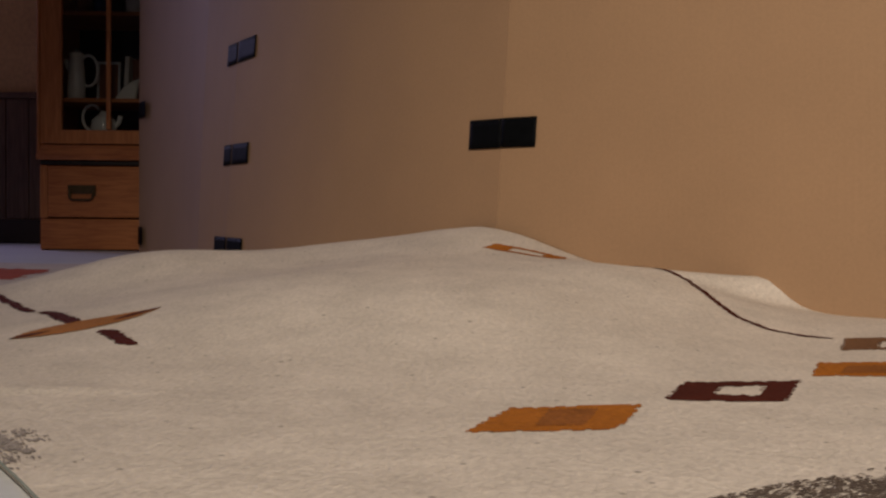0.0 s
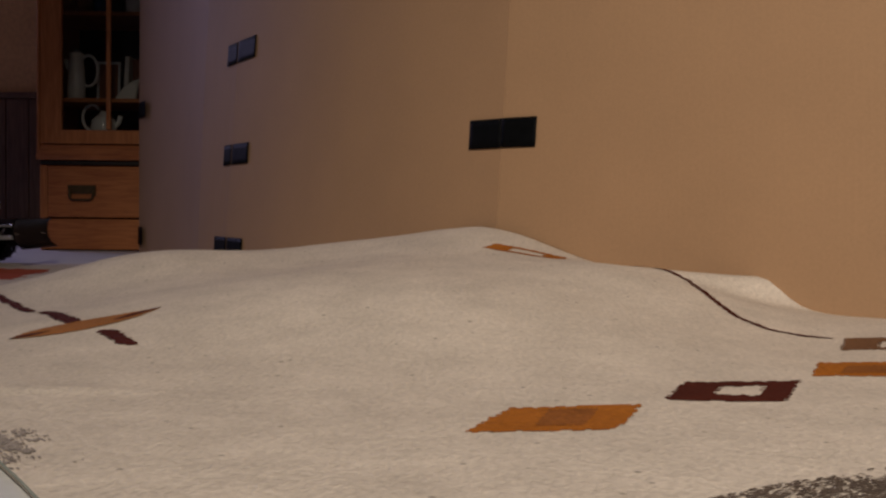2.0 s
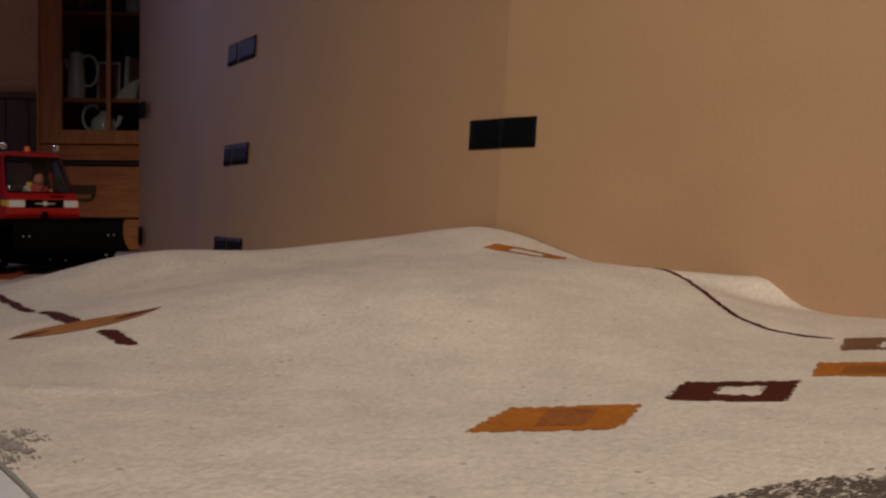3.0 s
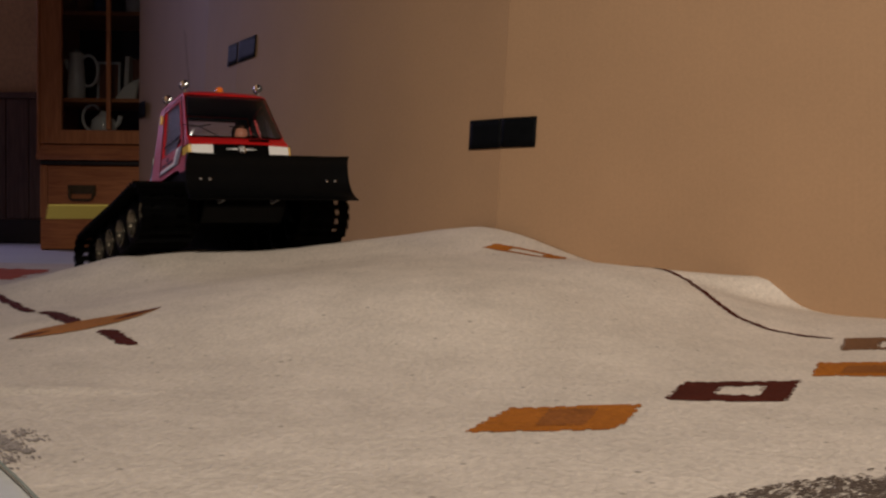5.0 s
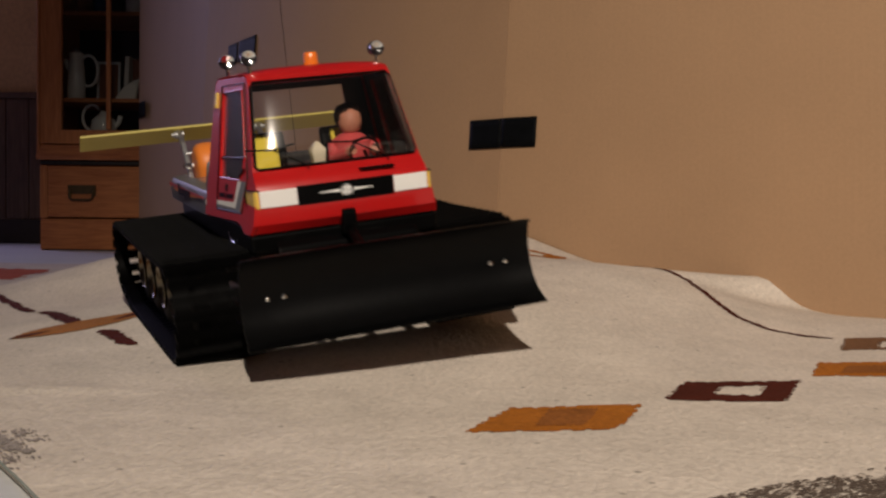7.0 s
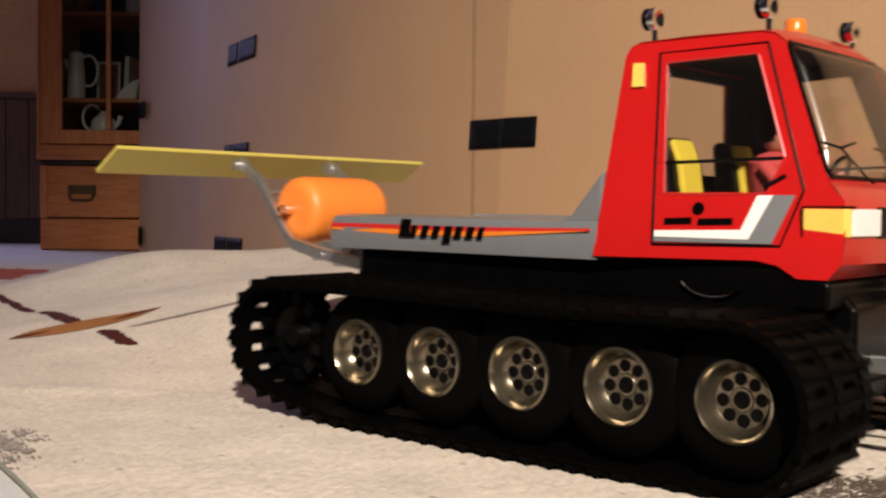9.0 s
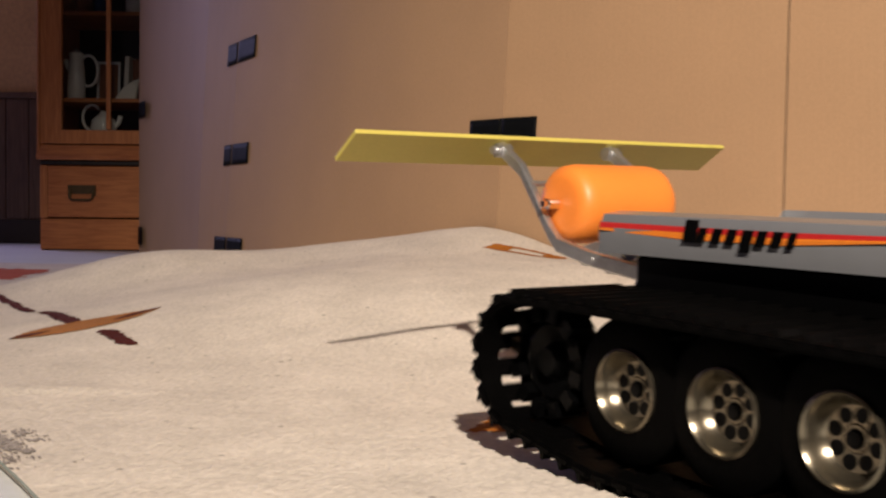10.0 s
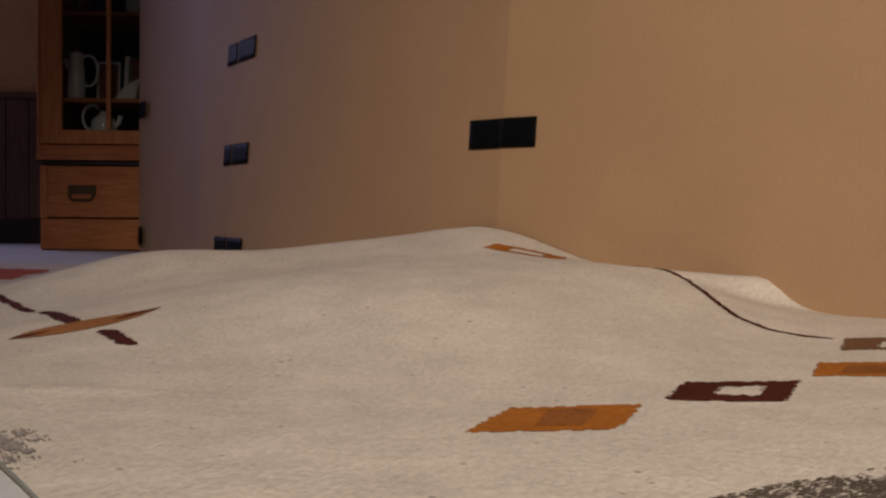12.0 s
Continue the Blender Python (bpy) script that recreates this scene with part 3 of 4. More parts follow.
crockery("coffee_pot", (-1.340, 4.16, 0.541), [(0.030, 0), (0.032, 0.004), (0.033, 0.05), (0.029, 0.115), (0.025, 0.150), (0.028, 0.170), (0.020, 0.176), (0.008, 0.182), (0.0, 0.190)],
         arc(0.044, 0.108, 0.034, 0.056, 130, -120), [(-0.026, 0, 0.11), (-0.036, 0, 0.13), (-0.040, 0, 0.148)], [PORCELAIN], "tall white porcelain pot with a looped handle on a shelf", "pot")
crockery("teapot", (-1.238, 4.15, 0.411), [(0.030, 0), (0.040, 0.006), (0.046, 0.03), (0.042, 0.058), (0.026, 0.074), (0.016, 0.080), (0.010, 0.092), (0.0, 0.094)],
         arc(-0.042, 0.068, 0.034, 0.046, 40, 300), [(0.035, 0, 0.03), (0.055, 0, 0.05), (0.062, 0, 0.075)], [PORCELAIN], "white porcelain teapot with a looped handle on a shelf", "teapot")


def picture_frame(c):
    root = new("picture_frame")
    root.matrix_world = pose(*c, -6, 0, 4)
    tagged(root, "small picture in a pale silver frame on a shelf", "frame")
    bm = bmesh.new()
    w, h = 0.042, 0.150
    holed(bm, [(-w, 0, 0), (w, 0, 0), (w, 0, h), (-w, 0, h)], [(-w + 0.008, 0, 0.009), (w - 0.008, 0, 0.009), (w - 0.008, 0, h - 0.009), (-w + 0.008, 0, h - 0.009)], 0.010, (0, -1, 0))
    part("frame", bm, STEEL, root, bevel=0.001)
    part("print", new_box(-w + 0.006, w - 0.006, -0.004, -0.001, 0.007, h - 0.007), BOOK, root)


picture_frame((-1.240, 4.22, 0.541))


def book(c, w, d, h, mat, lean, label):
    root = new("book")
    root.matrix_world = pose(*c, 0, lean, 0)
    tagged(root, label, "book", "books in the cabinet")
    bm = bmesh.new()
    box(bm, 0, w * 0.12, 0, d, 0, h)
    box(bm, w * 0.88, w, 0, d, 0, h)
    box(bm, w * 0.05, w * 0.95, -0.001, w * 0.1, 0, h)
    part("cover", bm, mat, root)
    part("pages", new_box(w * 0.13, w * 0.87, w * 0.11, d - 0.004, 0.003, h - 0.003), PAPER, root)


book((-1.176, 4.18, 0.541), 0.016, 0.12, 0.165, PAPER, 3, "thin pale grey book upright on a shelf")
book((-1.152, 4.22, 0.541), 0.055, 0.12, 0.158, BOOK, 0, "thick brown book upright on a shelf")


def card(c, lean):
    bm = bmesh.new()
    for x0, x1, r in ((-0.034, 0.034, 0), (-0.020, 0.034, 0.018)):
        loft(bm, [[(x0 - 0.004, 0.004 + r, 0), (x1, 0.004 + r, 0), (x1 + 0.006, 0.020 + r, 0.058 + r), (x0 + 0.024, 0.020 + r, 0.046 + r)],
                  [(x0 - 0.004, 0.007 + r, 0), (x1, 0.007 + r, 0), (x1 + 0.006, 0.023 + r, 0.058 + r), (x0 + 0.024, 0.023 + r, 0.046 + r)]])
    ob = part("folded_card", bm, PAPER, m=pose(*c, 0, 0, lean))
    tagged(ob, "white folded card leaning on the shelf", "card")


card((-1.142, 4.08, 0.541), -4)


def jar(c, r, h, mat, label):
    root = new("jar")
    root.location = c
    tagged(root, label, "jar", "jars on the upper shelf")
    bm = bmesh.new()
    turned(bm, (0, 0, 0), (0, 0, 1), [(r * 0.9, 0), (r, 0.005), (r, h * 0.75), (r * 0.7, h * 0.88), (r * 0.7, h)], 20)
    part("body", bm, mat, root, smooth=50)
    bm = bmesh.new()
    turned(bm, (0, 0, h), (0, 0, 1), [(r * 0.75, 0.0005), (r * 0.75, 0.012), (r * 0.3, 0.016), (r * 0.2, 0.026), (0, 0.028)], 20)
    part("lid", bm, BRASS, root, "dark lid", smooth=50)


for jx, jr, jh, jm in ((-1.315, 0.030, 0.09, BOOK), (-1.255, 0.024, 0.07, BLUEWARE), (-1.13, 0.034, 0.08, PORCELAIN), (-1.06, 0.03, 0.10, BLUEWARE)):
    jar((jx, 4.17, 0.848), jr, jh, jm, "small dark glazed jar on the upper shelf")


# ---- the model snow groomer ----
groomer = new("snow_groomer")
tagged(groomer, "red and grey radio-controlled model snow groomer on wide black tracks", "model vehicle")


def half(x, z):
    """Half the cab's width."""
    return 0.1328 - 0.0956 * x - 0.1856 * z


SIDE_OUT = Vector((0.0956, 1, 0.1856)).normalized()


def flank(x, z, s, out=0.0):
    """A point on the cab's flank; s: 1 left, -1 right."""
    p = Vector((x, half(x, z), z)) + SIDE_OUT * out
    return Vector((p.x, p.y * s, p.z))


def gpart(name, bm, mat, label="", smooth=0.0, bevel=0.0, parent=None):
    return part(name, bm, mat, parent or groomer, label, smooth, bevel)


# chassis and load deck
bm = bmesh.new()
prism(bm, [(-0.205, 0.056), (-0.21, 0.10), (-0.195, 0.1265), (0.175, 0.1265), (0.195, 0.105), (0.195, 0.06), (0.17, 0.04), (-0.18, 0.04)], -0.07, 0.07)
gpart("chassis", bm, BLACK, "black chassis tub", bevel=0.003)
bm = bmesh.new()
prism(bm, [(-0.180, 0.104), (-0.180, 0.1268), (0.170, 0.1268), (0.188, 0.1195), (0.188, 0.104)], -0.092, 0.092)
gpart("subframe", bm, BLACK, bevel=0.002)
bm = bmesh.new()
loft(bm, [[(x, y * w, z) for y, z in ((-0.100, 0.1275), (-0.1005, 0.143), (-0.096, 0.1515), (-0.082, 0.1535), (-0.078, 0.147), (0.078, 0.147), (0.082, 0.1535), (0.096, 0.1515), (0.1005, 0.143), (0.100, 0.1275))]
          for x, w in ((-0.211, 0.94), (-0.207, 0.985), (-0.19, 1.0), (0.041, 1.03))])
deck = gpart("load_deck", bm, GREY, "glossy grey load deck", smooth=35)
for s in (-1, 1):
    bm = bmesh.new()
    y = s * 0.1008
    loft(bm, [[(-0.205, y * 0.985, 0.1430), (-0.205, y * 0.985, 0.1465), (-0.06, y * 1.012, 0.1460), (0.037, y * 1.032, 0.1472), (0.037, y * 1.032, 0.1455), (-0.06, y * 1.012, 0.1428)],
              [(-0.205, y * 0.993, 0.1430), (-0.205, y * 0.993, 0.1465), (-0.06, y * 1.018, 0.1460), (0.037, y * 1.038, 0.1472), (0.037, y * 1.038, 0.1455), (-0.06, y * 1.018, 0.1428)]])
    gpart("stripe", bm, STRIPE_RED, "red stripe", parent=deck)
    bm = bmesh.new()
    loft(bm, [[(-0.205, y * 0.985, 0.1415), (-0.205, y * 0.985, 0.1430), (-0.06, y * 1.012, 0.1428), (0.037, y * 1.032, 0.1455), (-0.06, y * 1.012, 0.1392), (-0.13, y * 1.0, 0.139)],
              [(-0.205, y * 0.993, 0.1415), (-0.205, y * 0.993, 0.1430), (-0.06, y * 1.018, 0.1428), (0.037, y * 1.038, 0.1455), (-0.06, y * 1.018, 0.1392), (-0.13, y * 1.007, 0.139)]])
    gpart("stripe", bm, STRIPE_ORANGE, "orange stripe", parent=deck)
    # wordmark as plain slanted bars
    for i, (w, lo, hi) in enumerate(((0.012, 0.1375, 0.1505), (0.007, 0.1375, 0.1462), (0.008, 0.1375, 0.1462), (0.008, 0.1375, 0.1462), (0.009, 0.134, 0.1462), (0.008, 0.1375, 0.1462), (0.008, 0.1375, 0.1462), (0.006, 0.1375, 0.1462))):
        a = -0.131 + i * 0.0106
        bm = bmesh.new()
        yy = y * (1.0 + (a + 0.19) * 0.13) + s * 0.0009
        k = 0.003
        loft(bm, [[(a, yy, lo), (a + w * 0.85, yy, lo), (a + w * 0.85 + k, yy, hi), (a + k, yy, hi)], [(a, yy + s * 0.0004, lo), (a + w * 0.85, yy + s * 0.0004, lo), (a + w * 0.85 + k, yy + s * 0.0004, hi), (a + k, yy + s * 0.0004, hi)]])
        gpart("wordmark_bar", bm, BLACK, parent=deck)
    bm = bmesh.new()
    rod(bm, [(0.118 + 0.022 * math.cos(radians(a)), s * 0.0945, 0.121 + 0.013 * math.sin(radians(a))) for a in range(200, 341, 14)], 0.0007, 6)
    gpart("hose", bm, CHROME, "thin bright hose loop")
    # fairing between deck and cab
    bm = bmesh.new()
    prism(bm, [(0.006, 0.150), (0.018, 0.156), (0.0415, 0.184), (0.0415, 0.150)], s * 0.086, s * 0.0975)
    gpart("fairing", bm, GREY, bevel=0.002)

# cab: flanks, rear wall, roof, windscreen frame, nose
OUTLINE = [(0.040, 0.130), (0.0465, 0.256), (0.050, 0.262), (0.055, 0.2645), (0.134, 0.266), (0.143, 0.264), (0.149, 0.259), (0.181, 0.178), (0.186, 0.172), (0.192, 0.166), (0.1945, 0.158), (0.1935, 0.130), (0.187, 0.1215), (0.170, 0.1215), (0.158, 0.1285), (0.145, 0.131)]
WINDOW = [(0.083, 0.1695), (0.0755, 0.2495), (0.077, 0.2515), (0.132, 0.2535), (0.134, 0.252), (0.1560, 0.191), (0.1545, 0.186), (0.148, 0.1705), (0.145, 0.1695)]
cab_sides = []
for s in (-1, 1):
    bm = bmesh.new()
    holed(bm, [flank(x, z, s) for x, z in OUTLINE], [flank(x, z, s) for x, z in WINDOW], 0.0035, (-SIDE_OUT.x, -SIDE_OUT.y * s, -SIDE_OUT.z))
    ob = gpart("cab_side", bm, RED, "glossy red cab side")
    cab_sides.append(ob)
    bm = bmesh.new()
    holed(bm, [flank(x, z, s, -0.0037) for x, z in OUTLINE], [flank(x, z, s, -0.0037) for x, z in WINDOW], 0.0008, (-SIDE_OUT.x, -SIDE_OUT.y * s, -SIDE_OUT.z))
    gpart("inner_lining", bm, LINING, "dark grey cab lining", parent=ob)
    # door joint, window gasket, glass, handle
    bm = bmesh.new()
    line = [(0.0795, 0.1385), (0.0705, 0.2575), (0.139, 0.2595), (0.1690, 0.1715), (0.1585, 0.1395)]
    rod(bm, [flank(x, z, s, 0.0001) for x, z in line + line[:1]], 0.0009, 6)
    gpart("door_joint", bm, BLACK, "black door joint", parent=ob)
    bm = bmesh.new()
    rod(bm, [flank(x, z, s, 0.0) for x, z in WINDOW + WINDOW[:1]], 0.0008, 6)
    gpart("window_gasket", bm, RED, parent=ob)
    bm = bmesh.new()
    rod(bm, [flank(0.0765, 0.1885, s, -0.001), flank(0.1555, 0.1905, s, -0.001)], 0.0011, 6)
    gpart("window_bar", bm, BLACK, parent=ob)
    bm = bmesh.new()
    rod(bm, [flank(0.146, 0.173, s, 0.001), flank(0.158, 0.180, s, 0.001)], 0.0013, 6)
    gpart("door_handle", bm, BLACK, parent=ob)
    bm = bmesh.new()
    slab(bm, [flank(x, z, s, -0.0012) for x, z in WINDOW], -0.0008, (SIDE_OUT.x, SIDE_OUT.y * s, SIDE_OUT.z))
    gl = gpart("side_window", bm, SMOKE, "clear side window", parent=ob)
    gl.visible_shadow = False
    for nm, mt, poly in (("white_stripe", WHITE, [(0.0805, 0.1432), (0.0802, 0.1468), (0.1345, 0.1482), (0.1425, 0.1684), (0.1518, 0.1686), (0.1395, 0.1428)]),
                         ("grey_stripe", GREY, [(0.0805, 0.1402), (0.0805, 0.1430), (0.1397, 0.1426), (0.1522, 0.1686), (0.1645, 0.1686), (0.1535, 0.1405)]),
                         ("marker_lamp", AMBER, [(0.0545, 0.2365), (0.0535, 0.2515), (0.0605, 0.2515), (0.0625, 0.2365)])):
        bm = bmesh.new()
        slab(bm, [flank(x, z, s, 0.0002) for x, z in poly], 0.0007 if mt is not AMBER else 0.002, (SIDE_OUT.x, SIDE_OUT.y * s, SIDE_OUT.z))
        gpart(nm, bm, mt, parent=ob)
    # unreadable small lettering on the door
    for a, b in ((0.086, 0.1035), (0.1075, 0.129)):
        bm = bmesh.new()
        slab(bm, [flank(x, z, s, 0.0002) for x, z in ((a, 0.1505), (b, 0.1512), (b, 0.1552), (a, 0.1545))], 0.0005, (SIDE_OUT.x, SIDE_OUT.y * s, SIDE_OUT.z))
        gpart("lettering_bar", bm, BLACK, parent=ob)
    bm = bmesh.new()
    slab(bm, [flank(0.107 + 0.004 * math.cos(i * math.pi / 4), 0.1605 + 0.004 * math.sin(i * math.pi / 4), s, 0.0002) for i in range(8)], 0.0005, (SIDE_OUT.x, SIDE_OUT.y * s, SIDE_OUT.z))
    gpart("badge", bm, BLACK, parent=ob)

bm = bmesh.new()
rear = lambda y, z: (0.0402 + (z - 0.13) * 0.0516, y, z)
holed(bm, [rear(-0.102, 0.131), rear(0.102, 0.131), rear(0.0795, 0.2575), rear(-0.0795, 0.2575)], [rear(-0.060, 0.184), rear(0.060, 0.184), rear(0.052, 0.249), rear(-0.052, 0.249)], 0.003, (1, 0, 0))
rear_wall = gpart("cab_rear", bm, RED, "red cab rear wall with a window")
bm = bmesh.new()
holed(bm, [rear(-0.094, 0.135), rear(0.094, 0.135), rear(0.074, 0.2555), rear(-0.074, 0.2555)], [rear(-0.060, 0.184), rear(0.060, 0.184), rear(0.052, 0.249), rear(-0.052, 0.249)], 0.0008, (1, 0, 0))
bm.transform(Matrix.Translation((0.0032, 0, 0)))
gpart("inner_lining", bm, LINING, parent=rear_wall)
bm = bmesh.new()
rings = []
for x, z in ((0.0468, 0.2565), (0.0495, 0.2620), (0.056, 0.2650), (0.090, 0.2665), (0.134, 0.2665), (0.143, 0.2645), (0.1490, 0.2592)):
    w = half(x, z)
    up = [(v, 0.0045 * (1 - abs(v) ** 4) + 0.0006) for v in (-1, -0.97, -0.9, -0.75, -0.5, -0.25, 0, 0.25, 0.5, 0.75, 0.9, 0.97, 1)]
    rings.append([(x, w * v, z + h) for v, h in up] + [(x, w * v, z - 0.002) for v in (0.96, 0, -0.96)])
loft(bm, rings)
roof = gpart("cab_roof", bm, RED, "glossy red cab roof", smooth=40)

bm = bmesh.new()
loft(bm, [[(x, y * (half(x, z) - 0.005), z + dz) for y in (-1, 1) for dz in ((0, 0.001) if y < 0 else (0.001, 0))] for x, z in ((0.051, 0.2575), (0.060, 0.2610), (0.138, 0.2620), (0.146, 0.2590))])
gpart("headlining", bm, LINING, parent=roof)
WS = lambda v, k: Vector((0.149 + 0.032 * k, v * half(0.149 + 0.032 * k, 0.2592 - 0.0812 * k), 0.2592 - 0.0812 * k))
ws_n = Vector((0.0812, 0, 0.032)).normalized()
hole = [WS(-0.93, 0.985), WS(-0.97, 0.94), WS(-0.975, 0.06), WS(-0.94, 0.005), WS(0.94, 0.005), WS(0.975, 0.06), WS(0.97, 0.94), WS(0.93, 0.985)]
bm = bmesh.new()
holed(bm, [WS(-1, 1), WS(-1, 0), WS(1, 0), WS(1, 1)], hole, 0.003, -ws_n)
wf = gpart("windscreen_frame", bm, RED)
bm = bmesh.new()
rod(bm, [p + ws_n * 0.0006 for p in hole + hole[:1]], 0.0014, 8)
gpart("windscreen_gasket", bm, BLACK, "black rubber gasket", parent=wf)
bm = bmesh.new()
rings = []
for i in range(57):
    a = math.pi * (i / 56 - 0.5)
    u = max(-1.0, min(1.0, math.sin(a) * (1.0 + 0.25 * math.cos(a) ** 2)))
    bow = 0.0035 * (1 - u * u) + 0.010 * math.sqrt(max(0.0, 1 - u ** 8))
    rings.append([WS(0.965 * u, 0.01 + 0.97 * j / 10) + ws_n * (0.0004 + bow * math.sin(math.pi * j / 10) ** 0.12) for j in range(11)])
loft(bm, rings, close=False)
pane = gpart("windscreen", bm, SMOKE, "bowed clear windscreen", smooth=180, parent=wf)
pane.visible_shadow = False
for s in (-1, 1):
    bm = bmesh.new()
    a = WS(0.48 * s + 0.10, 1.0) + ws_n * 0.004
    b = WS(0.48 * s - 0.28, 0.80) + ws_n * 0.006
    rod(bm, [a + Vector((0.004, 0, -0.003)), a, b], 0.0008, 6)
    rod(bm, [b + Vector((0, 0.020, 0.004)), b, b - Vector((0, 0.026, -0.002))], 0.0009, 6)
    gpart("wiper", bm, BLACK, parent=wf)

bm = bmesh.new()
NOSE = [(0.181, 0.178), (0.1865, 0.1725), (0.1915, 0.1665), (0.1945, 0.158), (0.1945, 0.145), (0.1935, 0.130), (0.187, 0.1215), (0.165, 0.1215)]
rings = []
for i in range(15):
    v = -1 + 2 * i / 14
    rings.append([(x + 0.0045 * (1 - v ** 2) * (1 if 1 <= k <= 5 else 0.35), v * half(x, z) * (1.0 if abs(v) < 1 else 0.995), z) for k, (x, z) in enumerate(NOSE)])
loft(bm, rings, close=False)
nose = gpart("nose", bm, RED, "glossy red front panel", smooth=35)
nx = lambda v, z: 0.1945 + 0.0045 * (1 - v ** 2)


def nose_plate(name, v0, v1, z0, z1, mat, out, label="", corner=0.0):
    bm = bmesh.new()
    n = 6
    rings = []
    for i in range(n + 1):
        v = v0 + (v1 - v0) * i / n
        y = v * half(0.1945, 0.152)
        x = nx(v, 0.15)
        rings.append([(x - 0.001, y, z0), (x + out, y, z0), (x + out, y, z1), (x - 0.001, y, z1)])
    loft(bm, rings)
    return gpart(name, bm, mat, label, bevel=corner, parent=nose)


nose_plate("grille", -0.545, 0.545, 0.1445, 0.1625, BLACK, 0.0008, "black grille panel")
for s in (-1, 1):
    lo, hi = sorted((s * 0.55, s * 0.955))
    nose_plate("headlight", lo, hi, 0.1458, 0.1612, WHITE, 0.0018, "white headlight lens", 0.0006)
    bm = bmesh.new()
    y = s * half(0.1945, 0.152)
    a = [(0.1965, y * 0.962), (0.1962, y * 0.99), (0.193, y * 1.012), (0.1705, y * 1.032), (0.1705, y * 1.0)]
    loft(bm, [[(x, yy, 0.1455) for x, yy in a], [(x, yy, 0.1612) for x, yy in a]])
    gpart("turn_signal", bm, AMBER, "amber corner lens", parent=nose, bevel=0.0005)
    bm = bmesh.new()
    loop = [(0.1702, y * 1.036, 0.1445), (0.1702, y * 1.036, 0.1622), (0.1935, y * 1.014, 0.1622), (0.198, y * 0.955, 0.1622)]
    rod(bm, loop, 0.0007, 6)
    rod(bm, [(x, yy, 0.1445) for x, yy, _ in loop], 0.0007, 6)
    rod(bm, loop[:1] + [loop[1]], 0.0007, 6)
    gpart("lamp_surround", bm, BLACK, parent=nose)
# round emblem with two spears
bm = bmesh.new()
turned(bm, (0.1996, 0, 0.1540), (1, 0, 0), [(0.0068, 0), (0.0068, 0.0012), (0.0052, 0.0014), (0.0052, 0.0006), (0, 0.0006)], 24)
gpart("emblem_ring", bm, CHROME, parent=nose, smooth=30)
bm = bmesh.new()
for a in (45, -45):
    m = Matrix.Rotation(radians(a), 4, "X")
    vs = box(bm, 0.2003, 0.2012, -0.0009, 0.0009, -0.0048, 0.0048)
    for v in vs:
        v.co = m @ v.co + Vector((0, 0, 0.1540))
gpart("emblem_cross", bm, WHITE, parent=nose)
for s in (-1, 1):
    bm = bmesh.new()
    loft(bm, [[(0.1990, s * 0.007, 0.1527), (0.1990, s * 0.007, 0.1553), (0.1978, s * 0.034, 0.1540)], [(0.2002, s * 0.007, 0.1527), (0.2002, s * 0.007, 0.1553), (0.1990, s * 0.034, 0.1540)]])
    gpart("emblem_spear", bm, WHITE, parent=nose)
bm = bmesh.new()
box(bm, 0.190, 0.1975, 0.016, 0.050, 0.1700, 0.1722)
gpart("lettering_bar", bm, BLACK, parent=nose)
bm = bmesh.new()
prism(bm, [(0.190, 0.112), (0.1995, 0.112), (0.2025, 0.121), (0.2020, 0.132), (0.1990, 0.1365), (0.190, 0.1365)], -0.007, 0.007)
gpart("tow_bracket", bm, BLACK, "black tow bracket", bevel=0.002)

# cab inside
bm = bmesh.new()
box(bm, 0.047, 0.176, -0.088, 0.088, 0.1285, 0.134)
gpart("cab_floor", bm, BLACK)
bm = bmesh.new()
prism(bm, [(0.150, 0.134), (0.148, 0.168), (0.156, 0.176), (0.176, 0.175), (0.182, 0.160), (0.182, 0.134)], -0.078, 0.078)
gpart("dashboard", bm, DASH, "grey-blue dashboard", bevel=0.003)
bm = bmesh.new()
prism(bm, [(0.090, 0.134), (0.090, 0.166), (0.125, 0.168), (0.140, 0.160), (0.140, 0.134)], -0.014, 0.016)
gpart("console", bm, DASH, bevel=0.003)
bm = bmesh.new()
loft(bm, [[(0.128 + a * w, -0.004 + b * w, z) for a, b in ((-1, -1), (1, -1), (1, 1), (-1, 1))] for z, w in ((0.163, 0.005), (0.180, 0.0062), (0.189, 0.0072), (0.194, 0.004), (0.197, 0.0015))])
gpart("control_lever", bm, CREAM, "cream control lever on the console", smooth=50, bevel=0.001)
